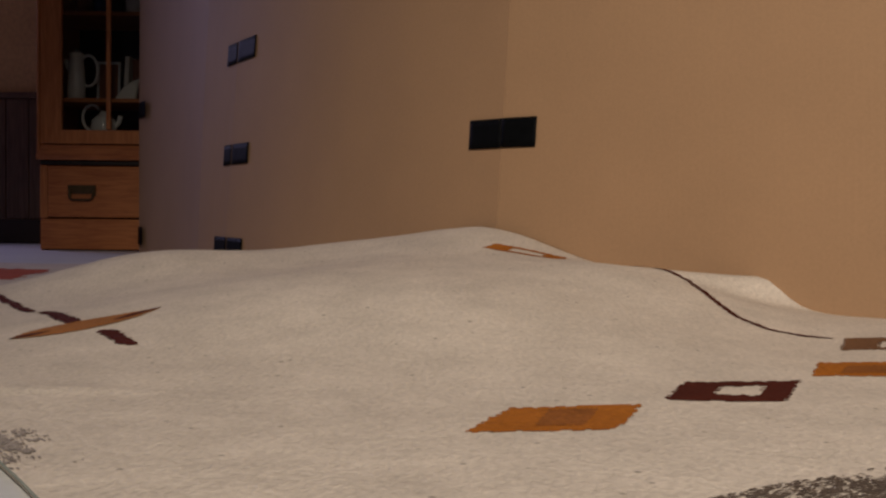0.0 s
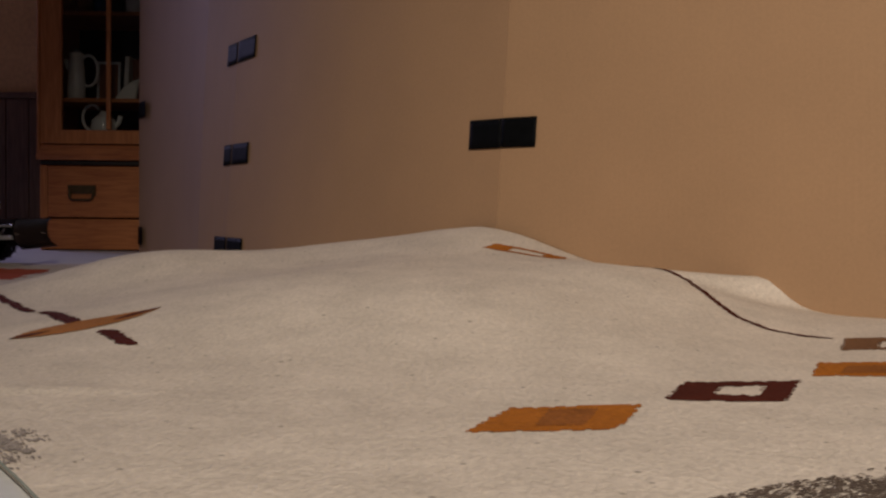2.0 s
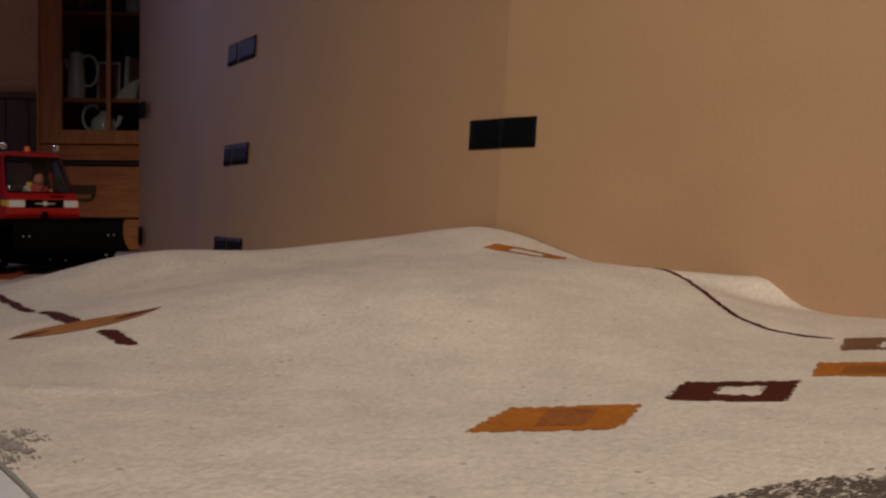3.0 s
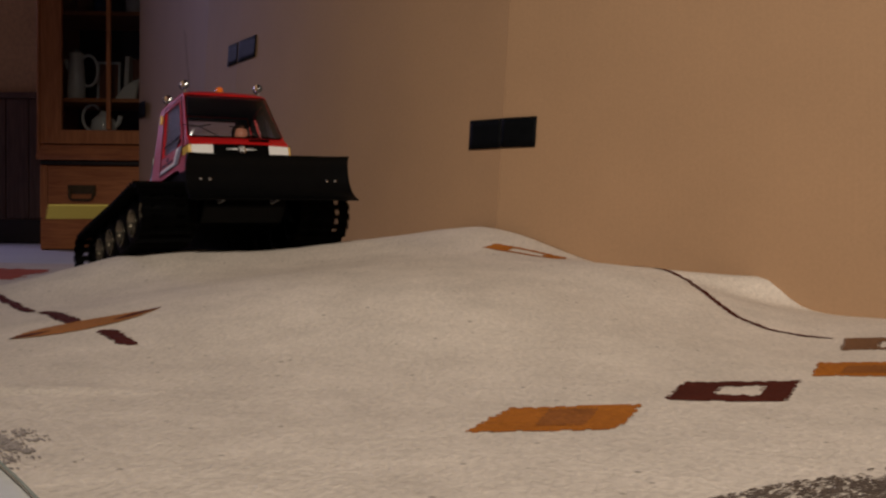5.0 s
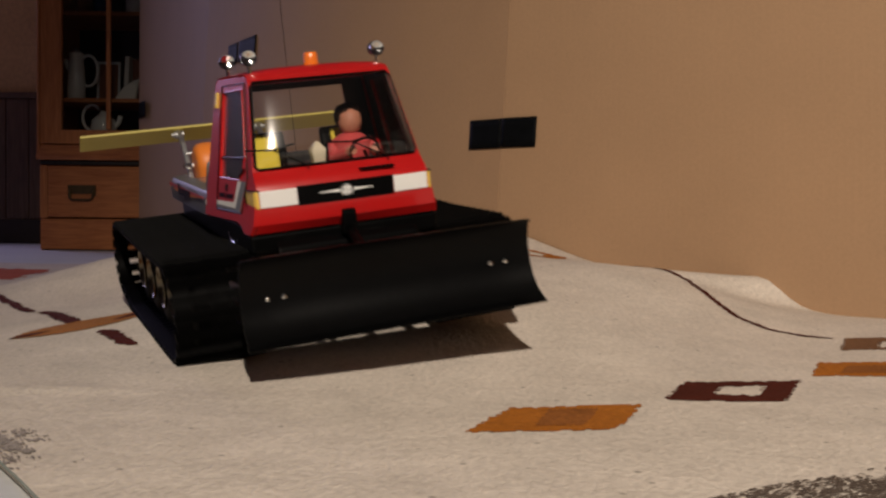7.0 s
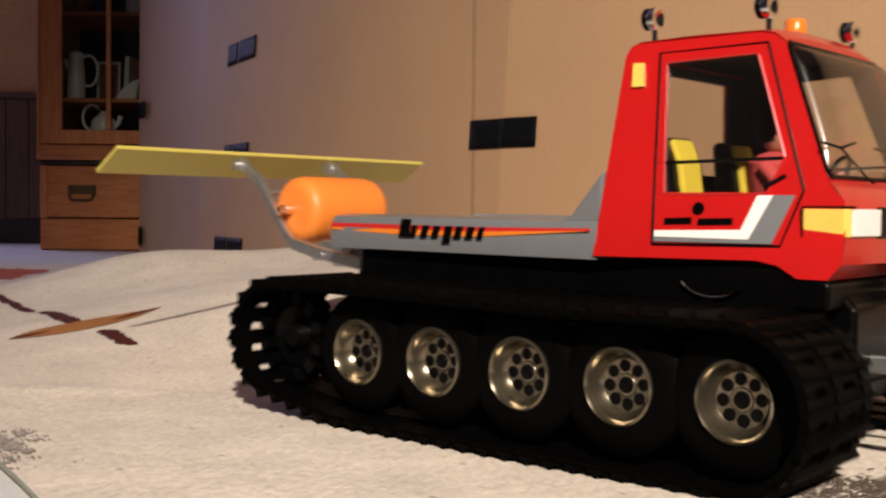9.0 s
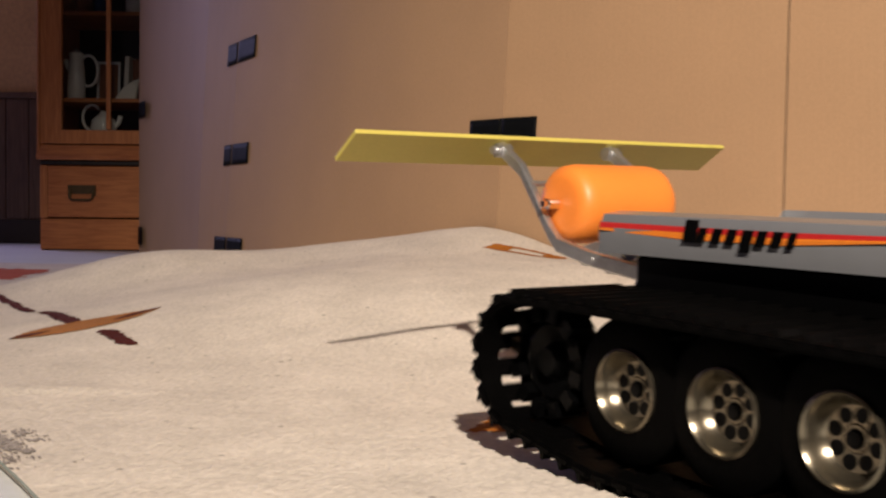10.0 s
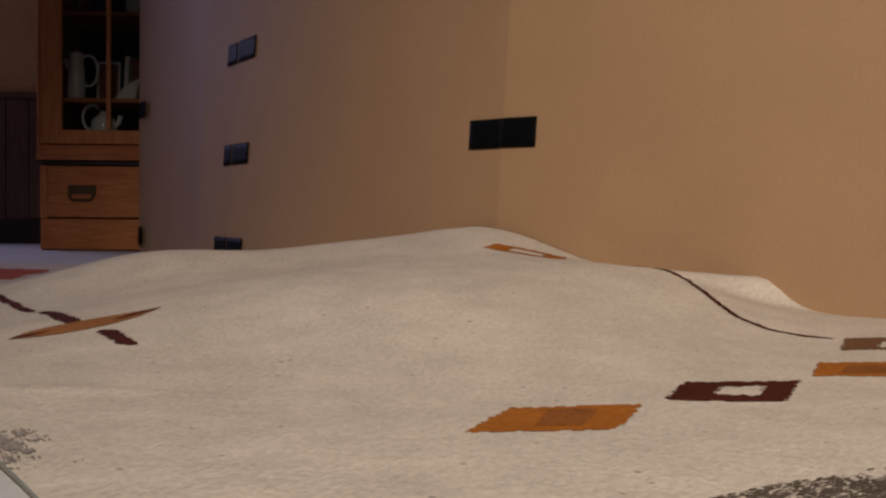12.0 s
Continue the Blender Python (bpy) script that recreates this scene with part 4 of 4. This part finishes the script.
for s in (-1, 1):
    y = s * 0.042
    bm = bmesh.new()
    loft(bm, [[(x, y + d, z) for x, z in ((0.062, 0.134), (0.112, 0.134), (0.116, 0.156), (0.108, 0.160), (0.070, 0.155))] for d in (-0.022, 0.022)])
    seat = gpart("seat", bm, BLACK, "black seat with a yellow centre panel", bevel=0.004)
    bm = bmesh.new()
    loft(bm, [[(x, y + d, z) for x, z in ((0.060, 0.150), (0.076, 0.152), (0.070, 0.190), (0.062, 0.208), (0.054, 0.206), (0.056, 0.185))] for d in (-0.023, 0.023)])
    gpart("backrest", bm, BLACK, parent=seat, bevel=0.005)
    bm = bmesh.new()
    loft(bm, [[(x, y + d, z) for x, z in ((0.074, 0.160), (0.0785, 0.158), (0.0735, 0.190), (0.067, 0.206), (0.063, 0.204))] for d in (-0.013, 0.013)])
    gpart("backrest_panel", bm, SEAT_YELLOW, "yellow cloth panel", parent=seat, bevel=0.002)
    bm = bmesh.new()
    box(bm, 0.074, 0.112, y - 0.012, y + 0.012, 0.1585, 0.1630)
    gpart("cushion", bm, SEAT_YELLOW, parent=seat, bevel=0.002)
bm = bmesh.new()
rod(bm, [(0.136 + 0.006 * math.sin(a), 0.042 + 0.015 * math.cos(a), 0.183 + 0.013 * math.sin(a)) for a in [i * math.pi / 10 for i in range(21)]], 0.0015, 6)
rod(bm, [(0.136, 0.042, 0.183), (0.150, 0.042, 0.165)], 0.002, 6)
gpart("steering_wheel", bm, BLACK)
# a doll at the wheel
bm = bmesh.new()
turned(bm, (0.092, 0.042, 0.161), (0.06, 0, 1), [(0.010, 0), (0.017, 0.004), (0.019, 0.020), (0.021, 0.031), (0.013, 0.037), (0.006, 0.040)], 16, 0)
turned(bm, (0.095, 0.042, 0.199), (0.08, 0, 1), [(0.005, 0), (0.010, 0.004), (0.0125, 0.012), (0.011, 0.021), (0.006, 0.026), (0, 0.027)], 16, 1)
turned(bm, (0.0920, 0.042, 0.207), (-0.10, 0, 1), [(0.0125, 0), (0.0142, 0.006), (0.0140, 0.014), (0.0105, 0.021), (0, 0.024)], 16, 2)
for s in (-1, 1):
    rod(bm, [(0.093, 0.042 + s * 0.019, 0.190), (0.108, 0.042 + s * 0.024, 0.176), (0.128, 0.042 + s * 0.014, 0.183)], 0.0055, 8, 0)
    rod(bm, [(0.127, 0.042 + s * 0.014, 0.182), (0.135, 0.042 + s * 0.012, 0.185)], 0.005, 8, 1)
    rod(bm, [(0.096, 0.042 + s * 0.009, 0.167), (0.130, 0.042 + s * 0.010, 0.166), (0.140, 0.042 + s * 0.010, 0.140)], 0.007, 8, 0)
doll = gpart("doll", bm, [SHIRT, SKIN, HAIR], "small doll in a red shirt on the seat", smooth=60)

# roof lamps, beacon, aerial
for x, y, z in ((0.0605, -0.069, 0.2655), (0.1355, -0.064, 0.2665), (0.1355, 0.064, 0.2665)):
    bm = bmesh.new()
    rod(bm, [(x, y, z), (x, y, z + 0.010)], 0.0018, 8)
    lampp = gpart("work_lamp", bm, CHROME, "chrome round work lamp on a stem", parent=roof)
    bm = bmesh.new()
    turned(bm, (x - 0.006, y, z + 0.0155), (1, 0, 0), [(0.0042, 0), (0.0064, 0.002), (0.0073, 0.005), (0.0075, 0.0085), (0.0064, 0.0085), (0.003, 0.0065), (0, 0.006)], 20)
    gpart("bowl", bm, CHROME, parent=lampp, smooth=40)
    bm = bmesh.new()
    turned(bm, (x - 0.0075, y, z + 0.0155), (1, 0, 0), [(0.0050, 0), (0.0071, 0.0015), (0.0071, 0.004), (0.006, 0.0045)], 18)
    gpart("housing", bm, BLACK, parent=lampp, smooth=40)
bm = bmesh.new()
turned(bm, (0.1235, 0, 0.2705), (0, 0, 1), [(0.0078, 0), (0.0078, 0.003), (0.0070, 0.0035), (0.0068, 0.011), (0.0055, 0.013), (0, 0.0135)], 20)
gpart("beacon", bm, BEACON, "orange warning beacon", smooth=40, parent=roof)
bm = bmesh.new()
rod(bm, [(-0.196, 0.060, 0.147), (-0.1965, 0.060, 0.30), (-0.198, 0.0605, 0.52)], 0.0004, 6)
gpart("aerial", bm, BLACK, "thin black aerial wire", parent=deck)

# rear carrier: arms, wing board, roller
for s in (-1, 1):
    y = s * 0.0547
    bm = bmesh.new()
    pts = [(-0.215, 0.112), (-0.268, 0.119), (-0.300, 0.126), (-0.309, 0.134), (-0.345, 0.180), (-0.372, 0.197)]
    loft(bm, [[(x, y + a, z + b) for a, b in ((-0.003, -0.0052), (0.003, -0.0052), (0.003, 0.0052), (-0.003, 0.0052))] for x, z in pts])
    arm = gpart("carrier_arm", bm, STEEL, "dull aluminium arm", bevel=0.001)
    bm = bmesh.new()
    turned(bm, (-0.371, y - s * 0.006, 0.195), (0, s, 0), [(0.0055, 0), (0.0055, 0.012), (0.003, 0.0122), (0.003, 0.016), (0, 0.016)], 14)
    gpart("pivot", bm, STEEL, parent=arm, smooth=30)
    bm = bmesh.new()
    turned(bm, (-0.309, y - s * 0.004, 0.1555), (0, s, 0), [(0.004, 0), (0.004, 0.009), (0.0025, 0.0092), (0.0025, 0.013), (0, 0.013)], 12)
    gpart("axle_bolt", bm, CHROME, parent=arm, smooth=30)
for x, y, z, r in ((-0.335, 0.055, 0.170, 0.0022), (-0.262, 0.058, 0.118, 0.0025)):
    bm = bmesh.new()
    rod(bm, [(x, -y, z), (x, y, z)], r, 8)
    gpart("cross_bar", bm, STEEL)
for y in (-0.045, 0.035):
    gpart("hitch_bar", new_box(-0.262, -0.200, y, y + 0.010, 0.108, 0.116), STEEL, bevel=0.001)
for s in (-1, 1):
    bm = bmesh.new()
    prism(bm, [(-0.286, 0.112), (-0.290, 0.124), (-0.272, 0.130), (-0.225, 0.126), (-0.218, 0.112)], s * 0.040, s * 0.046)
    bracket = gpart("hitch_bracket", bm, STEEL, "dull aluminium hitch bracket", bevel=0.001)
    for x, z in ((-0.278, 0.121), (-0.240, 0.119), (-0.226, 0.119)):
        bm = bmesh.new()
        turned(bm, (x, s * 0.046, z), (0, s, 0), [(0.0030, 0), (0.0030, 0.002), (0.0018, 0.0024), (0.0018, 0.006), (0, 0.0062)], 10)
        gpart("bolt", bm, CHROME, parent=bracket, smooth=30)
bm = bmesh.new()
loft(bm, [[(-0.3985, y, 0.1840), (-0.3680, y, 0.2035), (-0.3690, y, 0.2065), (-0.4000, y, 0.1872)] for y in (-0.1845, -0.06, 0.06, 0.1845)])
gpart("wing_board", bm, YELLOW, "long thin yellow board", bevel=0.0005)
bm = bmesh.new()
turned(bm, (-0.306, -0.050, 0.1555), (0, 1, 0), [(0.006, 0.001), (0.018, 0), (0.0245, 0.002), (0.0278, 0.006), (0.029, 0.013), (0.029, 0.080), (0.0278, 0.087), (0.0245, 0.091), (0.018, 0.093), (0.006, 0.092)], 40)
gpart("roller", bm, ORANGE, "smooth orange plastic drum", smooth=50)

# undercarriage
AXLES = (-0.1187, -0.0490, 0.0210, 0.0920, 0.1641)
wheels = {-1: [], 1: []}


bm = new_box(-0.004, 0.004, -0.012, 0.006, 0.0245, 0.034)
tooth_me = bpy.data.meshes.new("sprocket_tooth")
bm.to_mesh(tooth_me)
bm.free()
tooth_me.materials.append(BLACK)


def tyre_mesh(s):
    bm = bmesh.new()
    prof = [(0.0222, 0.012), (0.0222, -0.018), (0.034, -0.018), (0.0405, -0.014), (0.042, -0.006), (0.042, 0.006), (0.0405, 0.013), (0.034, 0.0165), (0.0228, 0.0165), (0.0222, 0.012)]
    loft(bm, [ring((0, s * h, 0), (0, s, 0), r, 32) for r, h in prof], cap=False)
    bmesh.ops.remove_doubles(bm, verts=bm.verts[:], dist=1e-6)
    return bm


for s in (-1, 1):
    for x in AXLES:
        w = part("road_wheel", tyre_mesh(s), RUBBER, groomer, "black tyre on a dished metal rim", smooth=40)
        w.location = (x, s * 0.138, 0.0585)
        bm = bmesh.new()
        turned(bm, (0, s * 0.0, 0), (0, s, 0), [(0.0225, 0.004), (0.0228, 0.0185), (0.0215, 0.0192), (0.0204, 0.0180), (0.0190, 0.0140), (0.0170, 0.0100), (0.0152, 0.0080), (0.0070, 0.0074), (0.0062, 0.0082), (0, 0.0082)], 36)
        rim = part("rim", bm, RIM, w, "dished pale metal rim with round holes", smooth=28)
        bm = bmesh.new()
        for k in range(8):
            a = k * math.pi / 4
            turned(bm, (0.0113 * math.cos(a), s * 0.0076, 0.0113 * math.sin(a)), (0, s, 0), [(0.0037, -0.002), (0.0037, 0.0005), (0.0033, 0.0006), (0, 0.0006)], 14)
        turned(bm, (0, s * 0.0074, 0), (0, s, 0), [(0.0049, 0), (0.0049, 0.0012), (0.0040, 0.0026), (0, 0.0028)], 14)
        part("rim_insert", bm, BLACK, rim, "dark round openings in the rim")
        wheels[s].append((w, 0.0475))
    bm = bmesh.new()
    turned(bm, (0, 0, 0), (0, s, 0), [(0.005, -0.02), (0.022, -0.018), (0.026, -0.008), (0.026, 0.004), (0.022, 0.006), (0.012, 0.002), (0.008, 0.010), (0, 0.010)], 20)
    sp = part("sprocket", bm, BLACK, groomer, "black drive sprocket", smooth=30)
    sp.location = (-0.196, s * 0.138, 0.063)
    for k in range(12):
        tooth = new("sprocket_tooth", tooth_me)
        tooth.parent = sp
        tooth.matrix_local = Matrix.Rotation(k * math.pi / 6, 4, "Y") @ Matrix.Translation((0, s * 0.0, 0))
    wheels[s].append((sp, 0.042))


def track_path():
    """The track's middle line, closed, as evenly spaced points."""
    pts = [(-0.196 + 0.038 * math.cos(radians(a)), 0.063 + 0.038 * math.sin(radians(a))) for a in range(90, 271, 10)]
    pts += [(-0.130, 0.0135), (-0.06, 0.013), (0.05, 0.013)]
    pts += [(0.166 + 0.0435 * math.cos(radians(a)), 0.0565 + 0.0435 * math.sin(radians(a))) for a in range(-90, 91, 10)]
    pts += [(0.05, 0.0985), (-0.06, 0.1005), (-0.14, 0.1015)]
    out = []
    n = len(pts)
    for i in range(n):
        p, q = Vector(pts[i]), Vector(pts[(i + 1) % n])
        k = max(1, int((q - p).length / 0.002))
        out += [p.lerp(q, j / k) for j in range(k)]
    return out


PATH = track_path()
STEP = [0.0]
for p, q in zip(PATH, PATH[1:] + PATH[:1]):
    STEP.append(STEP[-1] + (q - p).length)
LOOP = STEP[-1]


def on_track(s):
    """Place and slope on the track at a distance along it."""
    s %= LOOP
    i = int(np.searchsorted(STEP, s, side="right")) - 1
    p, q = PATH[i % len(PATH)], PATH[(i + 1) % len(PATH)]
    d = (q - p).normalized()
    return p + d * (s - STEP[i]), d


tracks = {}
LINKS = 60
shoe = bmesh.new()
box(shoe, -0.0058, 0.0058, -0.044, 0.044, -0.0005, 0.0020)
loft(shoe, [[(-0.0022, -0.044, 0.0022), (0.0022, -0.044, 0.0022), (0.0022, 0.044, 0.0022), (-0.0022, 0.044, 0.0022)],
            [(-0.0007, -0.043, 0.0070), (0.0007, -0.043, 0.0070), (0.0007, 0.043, 0.0070), (-0.0007, 0.043, 0.0070)]])
for y in (-0.036, 0.036, 0.0):
    box(shoe, -0.0072, 0.0072, y - 0.006, y + 0.006, -0.0008, 0.0030)
shoe_me = bpy.data.meshes.new("track_shoe")
bmesh.ops.recalc_face_normals(shoe, faces=shoe.faces[:])
shoe.to_mesh(shoe_me)
shoe.free()
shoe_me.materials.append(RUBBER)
for s in (-1, 1):
    fine = [on_track(LOOP * i / 120) for i in range(120)]
    belts = []
    for y0, y1 in ((0.0885, 0.103), (0.1195, 0.1405), (0.157, 0.1715)):
        bm = bmesh.new()
        sec = []
        for p, d in fine:
            nrm = Vector((d.y, -d.x))
            a, b = p + nrm * 0.0004, p - nrm * 0.0024
            sec.append([(a.x, s * y0, a.y), (a.x, s * y1, a.y), (b.x, s * y1, b.y), (b.x, s * y0, b.y)])
        loft(bm, sec + sec[:1], cap=False)
        bmesh.ops.remove_doubles(bm, verts=bm.verts[:], dist=1e-5)
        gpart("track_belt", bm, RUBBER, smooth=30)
    tracks[s] = []
    for i in range(LINKS):
        ob = new("track_shoe", shoe_me)
        ob.parent = groomer
        tracks[s].append(ob)

# push blade on its lifting arms
PIVOT = Vector((0.170, 0, 0.070))
blade = new("blade")
blade.parent = groomer
blade.location = PIVOT
tagged(blade, "black curved push blade with silver bolts")
inv = Matrix.Translation(-PIVOT)


def bpart(name, bm, mat, label="", smooth=0.0, bevel=0.0):
    bm.transform(inv)
    return part(name, bm, mat, blade, label, smooth, bevel)


PROFILE = [(0.311, 0.1190), (0.306, 0.1145), (0.302, 0.104), (0.3005, 0.092), (0.301, 0.080), (0.3045, 0.068), (0.311, 0.058), (0.3195, 0.0510), (0.3245, 0.0485)]
bm = bmesh.new()
rings = []
for i in range(17):
    v = -1 + 2 * i / 16
    w = 0.1335
    f = [(x + 0.004 * abs(v) ** 6, v * (w - 0.003 * (z - 0.048) / 0.07), z) for x, z in PROFILE]
    b = [(x - 0.004, y, z) for x, y, z in f[::-1]]
    rings.append(f + b)
loft(bm, rings)
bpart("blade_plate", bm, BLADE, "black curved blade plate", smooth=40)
bm = bmesh.new()
loft(bm, [[(0.3225, y, 0.0505), (0.3295, y, 0.0470), (0.3285, y, 0.0455), (0.3205, y, 0.0485)] for y in (-0.1342, 0.1342)])
bpart("cutting_edge", bm, BLACK)
for y in (-0.109, -0.0945, 0.0945, 0.109):
    bm = bmesh.new()
    turned(bm, (0.3005, y, 0.0822), (1, 0, 0.1), [(0.0024, 0), (0.0024, 0.0016), (0.0014, 0.0026), (0, 0.0028)], 12)
    bpart("bolt", bm, CHROME, smooth=40)
for s in (-1, 1):
    bm = bmesh.new()
    y = s * 0.045
    loft(bm, [[(x, y - 0.003, z) for x, z in ((0.172, 0.066), (0.172, 0.076), (0.300, 0.078), (0.300, 0.068))], [(x, y + 0.003, z) for x, z in ((0.172, 0.066), (0.172, 0.076), (0.300, 0.078), (0.300, 0.068))]])
    bpart("push_arm", bm, STEEL, "dull aluminium push arm", bevel=0.001)
    bm = bmesh.new()
    rod(bm, [(0.205, y, 0.070), (0.226, y * 0.95, 0.100), (0.246, y * 0.9, 0.102), (0.298, y * 0.9, 0.100)], 0.003, 8)
    bpart("lift_link", bm, STEEL)
bm = bmesh.new()
rod(bm, [(0.226, -0.062, 0.100), (0.226, 0.062, 0.100)], 0.0018, 8)
for s in (-1, 1):
    turned(bm, (0.226, s * 0.058, 0.100), (0, s, 0), [(0.0034, 0), (0.0034, 0.006), (0, 0.0062)], 10)
bpart("cross_rod", bm, CHROME, "bright steel cross rod", smooth=30)
bm = bmesh.new()
rod(bm, [(0.198, 0, 0.116), (0.235, 0, 0.100), (0.298, 0, 0.088)], 0.005, 10)
bpart("ram", bm, BLACK, "black lifting ram")


# ---- motion ----
DRIVE = [
    (0.0, -2.20, 2.800, 0.0015, 0, 0, 4.0), (1.0, -1.76, 2.835, 0.0015, 0, 0, 4.5), (1.6, -1.50, 2.858, 0.0015, 0, 0, 4.0), (2.0, -1.345, 2.868, 0.0014, 0, 0, 2.0),
    (2.3, -1.2181, 2.8502, 0.0014, -0.02, 0.05, -10.76), (2.5, -1.1344, 2.7663, 0.0036, 0.09, -0.18, -32.56), (2.8, -1.0770, 2.7029, 0.0048, 0.13, -0.25, -41.08),
    (3.2, -0.9834, 2.6212, 0.0060, 0.45, -0.70, -41.01), (4.0, -0.735, 2.400, 0.016, 0.7, -3.4, -44.5), (4.8, -0.4714, 2.1426, 0.0452, 1.11, -8.63, -52.49),
    (5.0, -0.4032, 1.9697, 0.0512, 0.55, -14.26, -59.40), (5.2, -0.3886, 1.9057, 0.0565, 2.22, -7.72, -69.31), (5.5, -0.3431, 1.7872, 0.0561, 3.64, 0.05, -69.12),
    (6.0, -0.2752, 1.5949, 0.0541, 5.75, -2.58, -68.28), (6.5, -0.2068, 1.4129, 0.0499, 7.81, -1.22, -69.40), (7.0, -0.1516, 1.2675, 0.0385, 8.11, 4.85, -67.44),
    (7.2, -0.1211, 1.1928, 0.0269, 6.51, 5.82, -63.90), (7.7, -0.052, 1.055, 0.006, 2.2, 3.0, -53.0), (8.2, 0.018, 0.945, -0.001, 0.3, 0.8, -43.5),
    (8.8, 0.1029, 0.8505, -0.0036, -0.27, 0.53, -36.03), (9.0, 0.1334, 0.8244, -0.0023, 0.22, 0.19, -41.17), (9.5, 0.2251, 0.7179, -0.0021, 0.58, 1.71, -51.93),
    (10.0, 0.2939, 0.6005, -0.0009, 0.64, 1.20, -56.65), (10.5, 0.3512, 0.4937, -0.0011, 0.44, 0.44, -58.95), (11.0, 0.4180, 0.3400, -0.0011, 0.17, -0.20, -61.20),
    (11.25, 0.4590, 0.2730, -0.001, 0, 0, -63.0), (11.5, 0.5000, 0.2060, -0.001, 0, 0, -64.4), (11.75, 0.5430, 0.1300, -0.001, 0, 0, -65.0), (12.0, 0.590, 0.050, -0.001, 0, 0, -65.0)]
LIFT = [(0.0, 1.5), (4.0, 0.8), (4.8, 0.0), (5.0, -3.0), (5.2, 0.0), (5.5, 0.0), (6.0, 0.8), (6.5, 1.0), (7.0, 0.3), (7.2, 0.0), (8.8, 0.0), (12.0, 0.0)]


def rolled(times):
    """How far each track has run at each time."""
    ts = [r[0] for r in DRIVE]
    cols = [np.interp(times, ts, [r[k] for r in DRIVE]) for k in (1, 2, 6)]
    run = {-1: [0.0], 1: [0.0]}
    for i in range(1, len(times)):
        dx, dy = cols[0][i] - cols[0][i - 1], cols[1][i] - cols[1][i - 1]
        h = radians((cols[2][i] + cols[2][i - 1]) / 2)
        ahead = dx * math.cos(h) + dy * math.sin(h)
        turn = radians(cols[2][i] - cols[2][i - 1])
        for s in (-1, 1):
            run[s].append(run[s][-1] + ahead - s * 0.13 * turn)
    return run


def motions():
    walk(groomer, [(t, pose(x, y, z, rx, ry, rz)) for t, x, y, z, rx, ry, rz in DRIVE])
    walk(blade, [(t, pose(*PIVOT, 0, -a, 0)) for t, a in LIFT])
    times = [i / 10 for i in range(121)]
    run = rolled(times)
    for s in (-1, 1):
        for w, r in wheels[s]:
            x, y, z = w.location
            walk(w, [(t, pose(x, y, z, 0, math.degrees(d / r), 0)) for t, d in zip(times, run[s])])
        for i, ob in enumerate(tracks[s]):
            rows = []
            for t, d in zip(times, run[s]):
                p, q = on_track(LOOP * i / LINKS - d)
                fwd = Vector((q.x, 0, q.y))
                out = Vector((q.y, 0, -q.x))
                m = Matrix((fwd, out.cross(fwd), out)).transposed().to_4x4()
                m.translation = (p.x, s * 0.130, p.y)
                rows.append((t, m))
            walk(ob, rows)


motions()
